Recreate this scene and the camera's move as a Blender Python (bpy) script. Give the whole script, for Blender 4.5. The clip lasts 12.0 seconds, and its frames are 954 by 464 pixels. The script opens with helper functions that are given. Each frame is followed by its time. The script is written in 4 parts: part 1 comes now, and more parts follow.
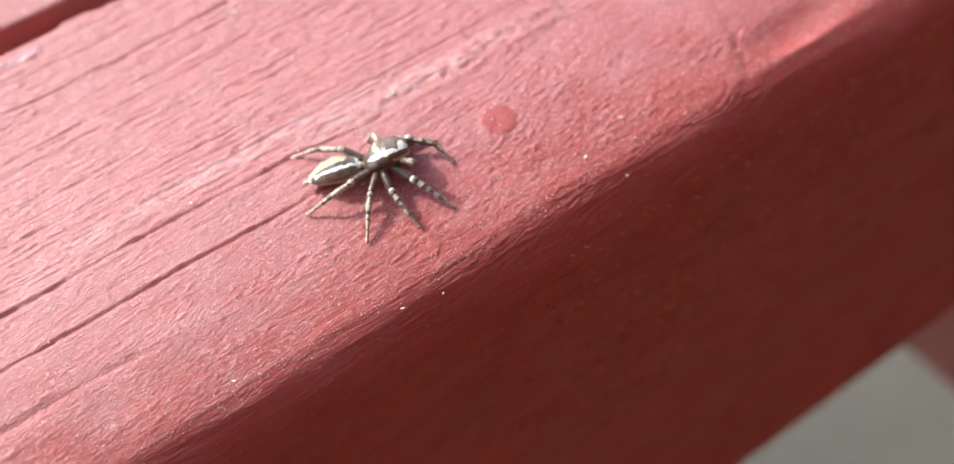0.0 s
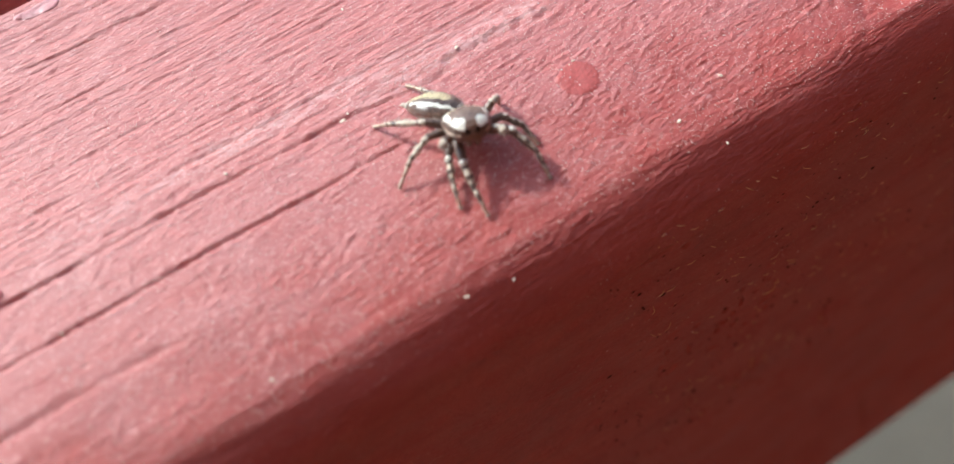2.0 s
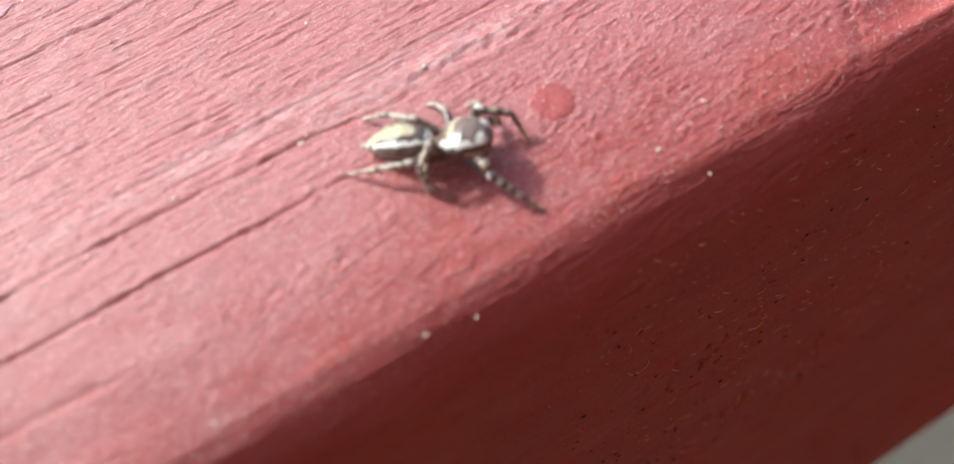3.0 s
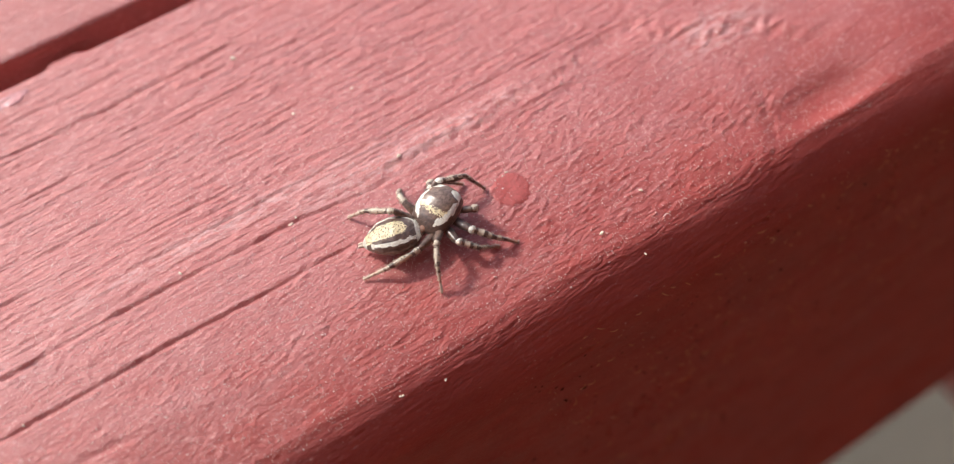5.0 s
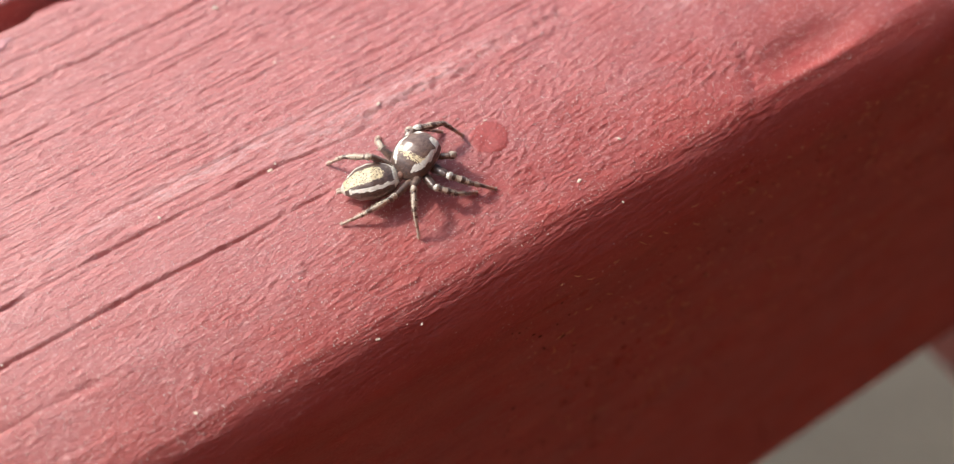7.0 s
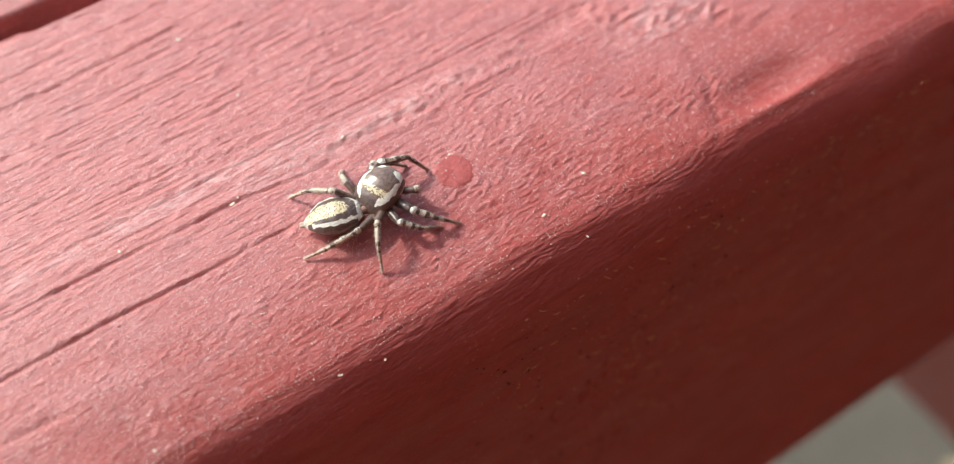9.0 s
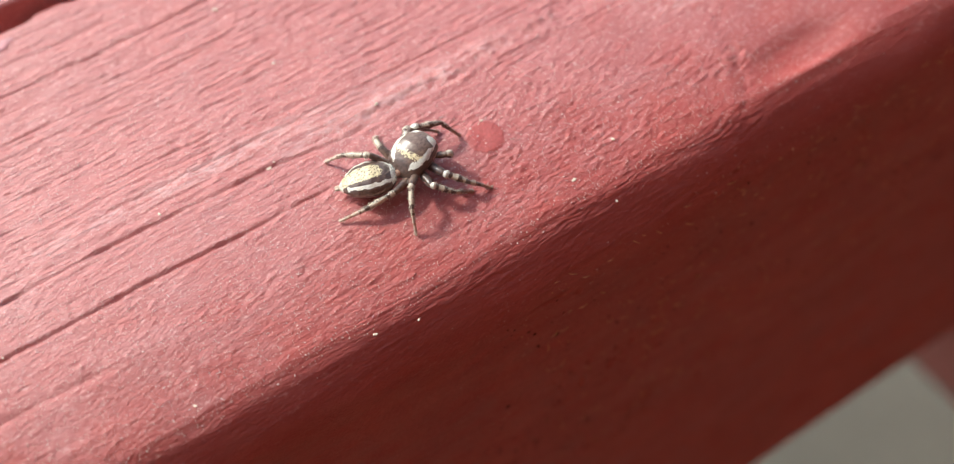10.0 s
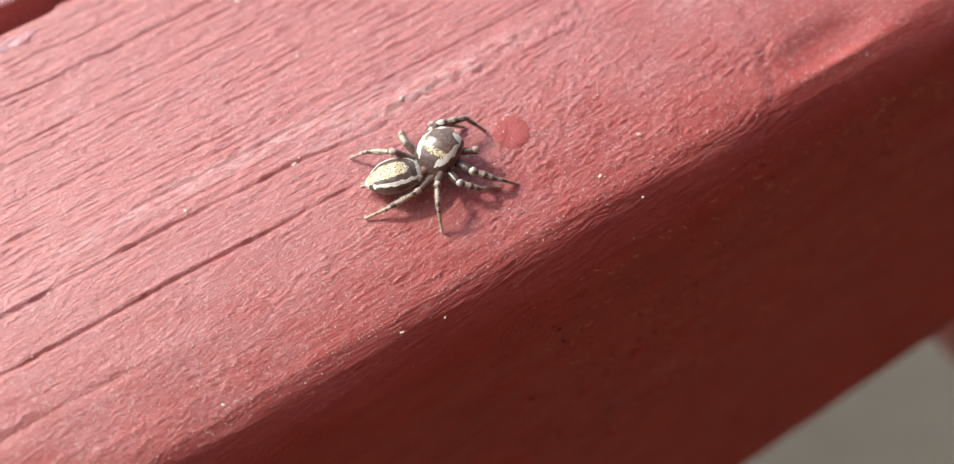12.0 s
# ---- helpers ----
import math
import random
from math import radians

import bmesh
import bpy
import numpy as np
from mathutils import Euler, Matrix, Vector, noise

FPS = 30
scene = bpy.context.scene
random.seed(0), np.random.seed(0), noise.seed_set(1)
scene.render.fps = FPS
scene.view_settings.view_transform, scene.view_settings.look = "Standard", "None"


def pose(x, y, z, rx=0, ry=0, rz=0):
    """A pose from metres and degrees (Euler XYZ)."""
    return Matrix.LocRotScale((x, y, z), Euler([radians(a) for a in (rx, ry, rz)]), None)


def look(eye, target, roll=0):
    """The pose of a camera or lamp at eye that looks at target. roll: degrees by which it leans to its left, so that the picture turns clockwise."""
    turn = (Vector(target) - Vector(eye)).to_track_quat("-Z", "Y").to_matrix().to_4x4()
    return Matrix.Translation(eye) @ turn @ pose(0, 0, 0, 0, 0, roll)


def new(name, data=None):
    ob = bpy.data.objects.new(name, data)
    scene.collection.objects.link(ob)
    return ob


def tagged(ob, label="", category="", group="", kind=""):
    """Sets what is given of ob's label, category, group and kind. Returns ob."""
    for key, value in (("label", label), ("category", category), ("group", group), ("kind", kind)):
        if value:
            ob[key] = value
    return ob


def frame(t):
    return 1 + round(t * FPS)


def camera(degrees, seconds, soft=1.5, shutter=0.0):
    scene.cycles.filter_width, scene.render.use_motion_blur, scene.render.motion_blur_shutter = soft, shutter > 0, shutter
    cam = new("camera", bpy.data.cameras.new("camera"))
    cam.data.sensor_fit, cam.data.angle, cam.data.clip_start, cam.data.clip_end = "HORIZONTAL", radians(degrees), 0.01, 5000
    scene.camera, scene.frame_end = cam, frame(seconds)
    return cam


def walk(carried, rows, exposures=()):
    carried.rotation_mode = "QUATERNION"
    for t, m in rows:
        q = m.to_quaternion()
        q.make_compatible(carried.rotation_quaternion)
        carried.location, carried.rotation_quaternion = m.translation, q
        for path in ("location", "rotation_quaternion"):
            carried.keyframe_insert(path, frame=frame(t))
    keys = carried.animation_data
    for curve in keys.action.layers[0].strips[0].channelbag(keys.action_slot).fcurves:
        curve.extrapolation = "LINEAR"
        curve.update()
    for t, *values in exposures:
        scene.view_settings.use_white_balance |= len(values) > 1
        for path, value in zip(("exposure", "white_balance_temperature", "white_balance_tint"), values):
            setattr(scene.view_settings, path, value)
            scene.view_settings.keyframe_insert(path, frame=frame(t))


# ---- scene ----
cam = camera(40.94, 12.0, soft=1.0)
PATH = [
    (0, (-0.02885, -0.03879, 0.05799), (-0.00695, -0.00280, 0.00208), -5.28),
    (0.2, (-0.02759, -0.03745, 0.05728), (-0.00523, -0.00153, 0.00152), -5.19),
    (0.5, (-0.02724, -0.03634, 0.05661), (-0.00518, -0.00033, 0.00078), -5.88),
    (0.7, (-0.02750, -0.03551, 0.05482), (-0.00587, -0.00010, -0.00155), -5.97),
    (1, (-0.02949, -0.03520, 0.05629), (-0.00967, 0.00078, -0.00039), -7.58),
    (1.2, (-0.02946, -0.03476, 0.05570), (-0.00988, 0.00115, -0.00111), -7.56),
    (1.5, (-0.02903, -0.03512, 0.05454), (-0.00994, 0.00070, -0.00249), -7.96),
    (1.7, (-0.02770, -0.03492, 0.05125), (-0.00875, 0.00061, -0.00600), -7.75),
    (2, (-0.02607, -0.03282, 0.05032), (-0.00782, 0.00382, -0.00646), -8.89),
    (2.2, (-0.02585, -0.03217, 0.05026), (-0.00798, 0.00482, -0.00642), -9.13),
    (2.5, (-0.02518, -0.03224, 0.04933), (-0.00806, 0.00509, -0.00736), -9.70),
    (2.7, (-0.02418, -0.03179, 0.04858), (-0.00709, 0.00519, -0.00835), -9.48),
    (3, (-0.02235, -0.03089, 0.04767), (-0.00457, 0.00609, -0.00904), -8.60),
    (3.2, (-0.02201, -0.03022, 0.04779), (-0.00345, 0.00665, -0.00874), -7.65),
    (3.5, (-0.02162, -0.02973, 0.04753), (-0.00189, 0.00683, -0.00880), -6.13),
    (3.7, (-0.02186, -0.02986, 0.04799), (-0.00138, 0.00625, -0.00837), -5.05),
    (5.3, (-0.02459, -0.03297, 0.05864), (-0.00373, 0.00166, 0.00149), -3.74),
    (5.5, (-0.02458, -0.03321, 0.05857), (-0.00362, 0.00107, 0.00125), -3.36),
    (6, (-0.02444, -0.03350, 0.05789), (-0.00374, 0.00112, 0.00068), -3.73),
    (6.2, (-0.02445, -0.03371, 0.05745), (-0.00387, 0.00091, 0.00020), -3.85),
    (6.5, (-0.02408, -0.03412, 0.05683), (-0.00393, 0.00069, -0.00046), -4.34),
    (7, (-0.02408, -0.03478, 0.05700), (-0.00415, -0.00014, -0.00048), -4.46),
    (7.5, (-0.02287, -0.03446, 0.05676), (-0.00281, 0.00009, -0.00072), -4.29),
    (7.7, (-0.02261, -0.03400, 0.05696), (-0.00201, 0.00078, -0.00019), -4.04),
    (9.3, (-0.02395, -0.03496, 0.05683), (-0.00185, -0.00022, 0.00022), -2.28),
    (9.5, (-0.02438, -0.03536, 0.05692), (-0.00264, -0.00090, 0.00000), -2.33),
    (9.7, (-0.02521, -0.03525, 0.05744), (-0.00371, -0.00058, 0.00055), -2.77),
    (10, (-0.02537, -0.03584, 0.05709), (-0.00435, -0.00084, 0.00022), -3.38),
    (10.5, (-0.02535, -0.03526, 0.05705), (-0.00509, 0.00029, 0.00026), -4.42),
    (11, (-0.02510, -0.03464, 0.05733), (-0.00483, 0.00052, 0.00030), -4.20),
    (11.2, (-0.02513, -0.03366, 0.05791), (-0.00489, 0.00085, 0.00047), -4.03),
    (11.5, (-0.02487, -0.03404, 0.05804), (-0.00533, 0.00019, 0.00019), -4.62),
    (12, (-0.02510, -0.03379, 0.05831), (-0.00558, -0.00008, 0.00015), -4.02),
]
EXPOSURES = [(0, 0.71, 5580, 0), (0.5, 0.51, 5580, 0), (1, 0.41, 5580, 0), (1.5, 0.37, 5580, 0), (2, 0.55, 5580, 0), (2.5, 0.55, 5580, 0), (3, 0.55, 5580, 0),
             (3.7, 0.59, 5580, 0), (5.3, 0.25, 6200, 10), (6.5, 0.33, 6200, 10), (7.0, 0.35, 6160, 9), (7.5, 0.59, 5920, 1), (9.5, 0.45, 5920, 1), (10.5, 0.53, 5920, 1), (12, 0.45, 5980, 4)]
walk(cam, [(t, look(eye, target, roll)) for t, eye, target, roll in PATH], EXPOSURES)
cam.data.dof.use_dof = True
cam.data.dof.focus_distance = 0.0708
cam.data.dof.aperture_fstop = 26.0

MM = 0.001
UP = Vector((0, 0, 1))

# ---- light ----
SUN_FROM = Vector((-0.50, 0.82, 0.88)).normalized()
world = bpy.data.worlds.new("sky")
scene.world = world
world.use_nodes = True
wn = world.node_tree.nodes
sky = wn.new("ShaderNodeTexSky")
sky.sky_type = "NISHITA"
sky.sun_disc = False
sky.dust_density = 4.0
sky.ozone_density = 0.6
sky.sun_elevation = math.asin(SUN_FROM.z)
sky.sun_rotation = math.atan2(SUN_FROM.x, SUN_FROM.y)
world.node_tree.links.new(sky.outputs["Color"], wn["Background"].inputs["Color"])
wn["Background"].inputs["Strength"].default_value = 0.15
sun_data = bpy.data.lights.new("sun", "SUN")
sun_data.energy = 2.45
sun_data.angle = radians(4.0)
sun_data.color = (1.0, 0.94, 0.84)
sun = new("sun", sun_data)
sun.matrix_world = look(SUN_FROM * 5, (0, 0, 0))


# ---- materials ----
def material(name, rough=0.6, spec=0.5, metal=0.0):
    m = bpy.data.materials.new(name)
    m.use_nodes = True
    b = m.node_tree.nodes["Principled BSDF"]
    b.inputs["Roughness"].default_value = rough
    b.inputs["Specular IOR Level"].default_value = spec
    b.inputs["Metallic"].default_value = metal
    return m, m.node_tree.nodes, m.node_tree.links, b


def coords(nodes, links, scale):
    tc = nodes.new("ShaderNodeTexCoord")
    mp = nodes.new("ShaderNodeMapping")
    mp.inputs["Scale"].default_value = scale
    links.new(tc.outputs["Object"], mp.inputs["Vector"])
    return mp.outputs["Vector"]


def noise_node(nodes, links, vec, scale, detail=4, rough=0.55):
    n = nodes.new("ShaderNodeTexNoise")
    n.inputs["Scale"].default_value = scale
    n.inputs["Detail"].default_value = detail
    n.inputs["Roughness"].default_value = rough
    links.new(vec, n.inputs["Vector"])
    return n.outputs["Fac"]


def ramp(nodes, links, fac, stops):
    r = nodes.new("ShaderNodeValToRGB")
    while len(r.color_ramp.elements) < len(stops):
        r.color_ramp.elements.new(0.5)
    for e, (p, c) in zip(r.color_ramp.elements, stops):
        e.position, e.color = p, (*c, 1)
    links.new(fac, r.inputs["Fac"])
    return r.outputs["Color"]


def mixed(nodes, links, fac, a, b, mode="MIX"):
    m = nodes.new("ShaderNodeMix")
    m.data_type, m.blend_type = "RGBA", mode
    for sock, v in ((m.inputs[0], fac), (m.inputs[6], a), (m.inputs[7], b)):
        if isinstance(v, (int, float)):
            sock.default_value = v
        elif isinstance(v, tuple):
            sock.default_value = (*v, 1)
        else:
            links.new(v, sock)
    return m.outputs[2]


def bumped(nodes, links, b, fac, strength, dist, after=None):
    n = nodes.new("ShaderNodeBump")
    n.inputs["Strength"].default_value = strength
    n.inputs["Distance"].default_value = dist
    links.new(fac, n.inputs["Height"])
    if after:
        links.new(after, n.inputs["Normal"])
    links.new(n.outputs["Normal"], b.inputs["Normal"])
    return n.outputs["Normal"]


def worn_patch(n, l, cx, cy, rx, ry, grain):
    """Mask of a scuffed patch of the top, broken up by a noise (millimetres)."""
    tc = n.new("ShaderNodeTexCoord")
    mp = n.new("ShaderNodeMapping")
    mp.vector_type = "POINT"
    mp.inputs["Scale"].default_value = (1000 / rx, 1000 / ry, 0)
    mp.inputs["Location"].default_value = (-cx / rx, -cy / ry, 0)
    l.new(tc.outputs["Object"], mp.inputs["Vector"])
    ln = n.new("ShaderNodeVectorMath")
    ln.operation = "LENGTH"
    l.new(mp.outputs["Vector"], ln.inputs[0])
    inside = ramp(n, l, ln.outputs["Value"], [(0.35, (1, 1, 1)), (1.0, (0, 0, 0))])
    return mixed(n, l, 1.0, inside, ramp(n, l, grain, [(0.42, (0, 0, 0)), (0.60, (0.8, 0.8, 0.8))]), "MULTIPLY")


def paint_material():
    """Red barn paint over open-grained wood: crinkled, with darker pits, paler worn ridges and streaks along the grain."""
    m, n, l, b = material("red_paint", 0.5, 0.75)
    fine = coords(n, l, (1, 1, 1))
    streak = noise_node(n, l, coords(n, l, (160, 1500, 1500)), 1.0, 5, 0.6)
    blotch = noise_node(n, l, fine, 150, 4)
    c = ramp(n, l, blotch, [(0.3, (0.36, 0.046, 0.037)), (0.5, (0.40, 0.058, 0.047)), (0.72, (0.44, 0.071, 0.056))])
    c = mixed(n, l, 0.35, c, ramp(n, l, streak, [(0.3, (0.29, 0.038, 0.032)), (0.6, (0.44, 0.076, 0.064))]))
    # chalking and the lit top's pink sheen put into colour; the edge stays redder
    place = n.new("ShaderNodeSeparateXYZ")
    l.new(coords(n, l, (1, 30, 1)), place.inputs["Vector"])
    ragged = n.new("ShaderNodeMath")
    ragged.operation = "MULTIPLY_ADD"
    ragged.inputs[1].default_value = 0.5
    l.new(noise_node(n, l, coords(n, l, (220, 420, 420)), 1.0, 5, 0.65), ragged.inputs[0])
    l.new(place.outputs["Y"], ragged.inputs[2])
    chalk_sheen = ramp(n, l, ragged.outputs["Value"], [(0.22, (0, 0, 0)), (0.55, (0.40,) * 3)])
    c = mixed(n, l, chalk_sheen, c, (0.52, 0.17, 0.17))
    pits = noise_node(n, l, coords(n, l, (700, 1000, 1000)), 1.0, 3, 0.7)
    c = mixed(n, l, ramp(n, l, pits, [(0.70, (0, 0, 0)), (0.80, (1, 1, 1))]), c, (0.24, 0.030, 0.022))
    # pale specks paint the sparkle of the sandy paint's lit tips; none at the edge
    specks = noise_node(n, l, coords(n, l, (2700, 4800, 4800)), 1.0, 3, 0.65)
    speck_sparkle = ramp(n, l, specks, [(0.55, (0, 0, 0)), (0.72, (0.80,) * 3)])
    speck_sparkle = mixed(n, l, 1.0, speck_sparkle, ramp(n, l, ragged.outputs["Value"], [(0.12, (0, 0, 0)), (0.30, (1, 1, 1))]), "MULTIPLY")
    c = mixed(n, l, speck_sparkle, c, (0.66, 0.31, 0.29))
    scuff = noise_node(n, l, coords(n, l, (900, 2400, 2400)), 1.0, 4, 0.7)
    for patch in ((-3.0, 10.5, 11.0, 1.35), (17.5, 7.4, 5.0, 2.2), (-14.0, 12.0, 14.0, 0.9)):
        c = mixed(n, l, worn_patch(n, l, *patch, scuff), c, (0.60, 0.31, 0.30))
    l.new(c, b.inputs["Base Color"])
    rough = ramp(n, l, blotch, [(0.3, (0.52,) * 3), (0.7, (0.64,) * 3)])
    l.new(rough, b.inputs["Roughness"])
    tiny = noise_node(n, l, coords(n, l, (4200, 8600, 8600)), 1.0, 3, 0.65)
    first = bumped(n, l, b, tiny, 1.0, 0.00008)
    second = noise_node(n, l, coords(n, l, (1900, 4600, 4600)), 1.0, 4, 0.65)
    crinkle = bumped(n, l, b, second, 1.0, 0.00005, first)
    # open grain, deep on the inner part of the board, sanded flatter towards the rounded edge
    groove = noise_node(n, l, coords(n, l, (190, 2900, 2900)), 1.0, 3, 0.6)
    worn = ramp(n, l, place.outputs["Y"], [(0.15, (0.25,) * 3), (0.42, (1, 1, 1))])
    last = bumped(n, l, b, mixed(n, l, 1.0, groove, worn, "MULTIPLY"), 1.0, 0.00014, crinkle)
    glint = noise_node(n, l, coords(n, l, (7500, 10500, 10500)), 1.0, 1, 0.5)
    third = n.new("ShaderNodeBump")
    third.inputs["Strength"].default_value, third.inputs["Distance"].default_value = 1.0, 0.00019
    l.new(glint, third.inputs["Height"])
    l.new(last, third.inputs["Normal"])
    gloss = noise_node(n, l, coords(n, l, (420, 800, 800)), 1.0, 3, 0.6)
    sheen = ramp(n, l, gloss, [(0.40, (0.12,) * 3), (0.62, (0.72,) * 3)])
    # coat and specular are weaker along the front edge
    l.new(mixed(n, l, 1.0, sheen, ramp(n, l, ragged.outputs["Value"], [(0.14, (0.30,) * 3), (0.42, (1, 1, 1))]), "MULTIPLY"), b.inputs["Coat Weight"])
    l.new(ramp(n, l, ragged.outputs["Value"], [(0.05, (0.80,) * 3), (0.19, (0.42,) * 3), (0.42, (0.78,) * 3)]), b.inputs["Specular IOR Level"])
    b.inputs["IOR"].default_value = 1.74
    b.inputs["Coat Roughness"].default_value = 0.09
    l.new(third.outputs["Normal"], b.inputs["Coat Normal"])
    return m


def plain_material(name, colour, rough, spec=0.5, vary=0.25, scale=4000, bump=0.4, dist=0.00003, metal=0.0):
    m, n, l, b = material(name, rough, spec, metal)
    v = coords(n, l, (1, 1, 1))
    f = noise_node(n, l, v, scale, 4, 0.65)
    lo = tuple(x * (1 - vary) for x in colour)
    hi = tuple(min(1, x * (1 + vary)) for x in colour)
    l.new(ramp(n, l, f, [(0.3, lo), (0.7, hi)]), b.inputs["Base Color"])
    if bump:
        bumped(n, l, b, f, bump, dist)
    if name.endswith("_hair"):
        b.inputs["Sheen Weight"].default_value = 0.32
        b.inputs["Sheen Roughness"].default_value = 0.4
        b.inputs["Sheen Tint"].default_value = (0.95, 0.80, 0.70, 1)
    return m


def concrete_material():
    m, n, l, b = material("grey_concrete", 0.85, 0.3)
    v = coords(n, l, (1, 1, 1))
    big = noise_node(n, l, v, 9, 5)
    grit = noise_node(n, l, v, 260, 4, 0.7)
    c = ramp(n, l, big, [(0.3, (0.105, 0.097, 0.082)), (0.7, (0.15, 0.138, 0.115))])
    c = mixed(n, l, 0.3, c, ramp(n, l, grit, [(0.35, (0.07, 0.062, 0.055)), (0.7, (0.20, 0.185, 0.155))]))
    l.new(c, b.inputs["Base Color"])
    bumped(n, l, b, grit, 0.5, 0.002)
    return m


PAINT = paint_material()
FRESH = plain_material("fresh_red_paint", (0.40, 0.074, 0.066), 0.55, 0.75, 0.25, 6000, 0.8, 0.00004)
FILM = plain_material("glossy_paint_drop", (0.46, 0.13, 0.135), 0.45, 0.6, 0.25, 1800, 0.6, 0.00015)
SHINE_SMEAR = plain_material("pale_shine_smear", (0.52, 0.24, 0.25), 0.3, 0.7, 0.3, 1600, 0.7, 0.0002)
CONCRETE = concrete_material()
# for the unseen wall added to bounce red light onto the slat's front
BOUNCE_BOARDS = plain_material("brown_bounce_boards", (0.115, 0.028, 0.003), 0.7, 0.3, 0.3, 12, 0.3, 0.002)
DUST = plain_material("pale_dust", (0.86, 0.70, 0.65), 0.25, 0.9, 0.1, 3000, 0)
CRUMB = plain_material("pale_crumb", (0.80, 0.70, 0.56), 0.45, 0.6, 0.15, 3000, 0.3)
DIRT_PITS = plain_material("dark_dirt_pits", (0.055, 0.018, 0.014), 0.7, 0.3, 0.3, 3000, 0)
FIBRE = plain_material("straw_fibre", (0.72, 0.46, 0.25), 0.6, 0.4, 0.2, 3000, 0)
SUNLIT_PATCH = plain_material("pale_sunlit_patch", (0.62, 0.50, 0.32), 0.8, 0.3, 0.2, 60, 0.3, 0.001)
BROWN = plain_material("grey_brown_hair", (0.175, 0.112, 0.085), 0.27, 0.9, 0.45, 5000, 0.45, 0.00003)
WHITE = plain_material("white_hair", (0.88, 0.82, 0.70), 0.40, 0.8, 0.3, 9000, 1.0, 0.00005)
GOLD = plain_material("gold_hair", (0.70, 0.57, 0.34), 0.34, 0.9, 0.5, 6000, 1.0, 0.00005)
CREAM = plain_material("cream_hair", (0.60, 0.51, 0.40), 0.45, 0.7, 0.3, 9000, 0.8, 0.00004)
GREY = plain_material("grey_hair", (0.30, 0.23, 0.19), 0.6, 0.4, 0.5, 7000, 0.8, 0.00004)
SKIN = plain_material("tan_skin", (0.40, 0.22, 0.155), 0.45, 0.5, 0.3, 6000, 0.5, 0.00003)
BEIGE = plain_material("beige_hair", (0.60, 0.48, 0.38), 0.55, 0.4, 0.35, 8000, 0.8, 0.00004)
UMBER = plain_material("dark_brown_hair", (0.105, 0.062, 0.047), 0.30, 0.8, 0.45, 6000, 0.45, 0.00003)
EYE = plain_material("black_eye", (0.008, 0.008, 0.010), 0.06, 0.8, 0.0, 1000, 0)


# ---- mesh helpers ----
def mesh_object(name, verts, faces, mats, indices=None, smooth=True):
    me = bpy.data.meshes.new(name)
    me.from_pydata([tuple(v) for v in verts], [], [tuple(f) for f in faces])
    for mt in mats:
        me.materials.append(mt)
    if indices is not None:
        me.polygons.foreach_set("material_index", np.asarray(indices, dtype=np.int32))
    if smooth:
        me.polygons.foreach_set("use_smooth", np.ones(len(me.polygons), dtype=bool))
    me.update()
    return new(name, me)


def part_of(ob, parent, label=""):
    ob.parent = parent
    if label:
        ob["label"] = label
    return ob


def lattice(ix, iy, seed):
    h = (ix.astype(np.int64) * 374761393 + iy.astype(np.int64) * 668265263 + seed * 974711) & 0xFFFFFFFF
    h = ((h ^ (h >> 13)) * 1274126177) & 0xFFFFFFFF
    return ((h ^ (h >> 16)) & 0xFFFF) / 65535.0


def vnoise(x, y, seed=0):
    """Smooth value noise from -1 to 1."""
    fx, fy = np.floor(x), np.floor(y)
    u, v = x - fx, y - fy
    u, v = u * u * (3 - 2 * u), v * v * (3 - 2 * v)
    a, b = lattice(fx, fy, seed), lattice(fx + 1, fy, seed)
    c, d = lattice(fx, fy + 1, seed), lattice(fx + 1, fy + 1, seed)
    return 2 * ((a * (1 - u) + b * u) * (1 - v) + (c * (1 - u) + d * u) * v) - 1


def step(a, b, x):
    t = np.clip((x - a) / (b - a), 0, 1)
    return t * t * (3 - 2 * t)


# ---- the slat the spider walks on (numbers in millimetres) ----
FRONT, BACK, THICK = -5.6, 29.7, 55.4
TIGHT, SLACK = 3.7, 6.6       # radii of the front edge: sharp at the top, then slack down to the face
KNEE = FRONT + TIGHT * math.sin(math.pi / 4) + SLACK * (1 - math.sin(math.pi / 4))     # where the rounding of the front edge begins
ARC = (TIGHT + SLACK) * math.pi / 4


def crown(x, s):
    """How far the worn board falls away towards its front edge."""
    k = 0.0132 - 0.00014 * np.clip(x, -28, 5)
    past = np.clip(KNEE - s, 0, None)
    return k * np.clip(9.0 - np.maximum(s, KNEE), 0, None) ** 2 + 2 * k * (9.0 - KNEE) * past * np.exp(-past / 5.0)


def folds(x, s, seed):
    """Sharp little folds between smooth hollows, from 0 to 1."""
    return 1 - np.abs(vnoise(x, s, seed)) * 1.6


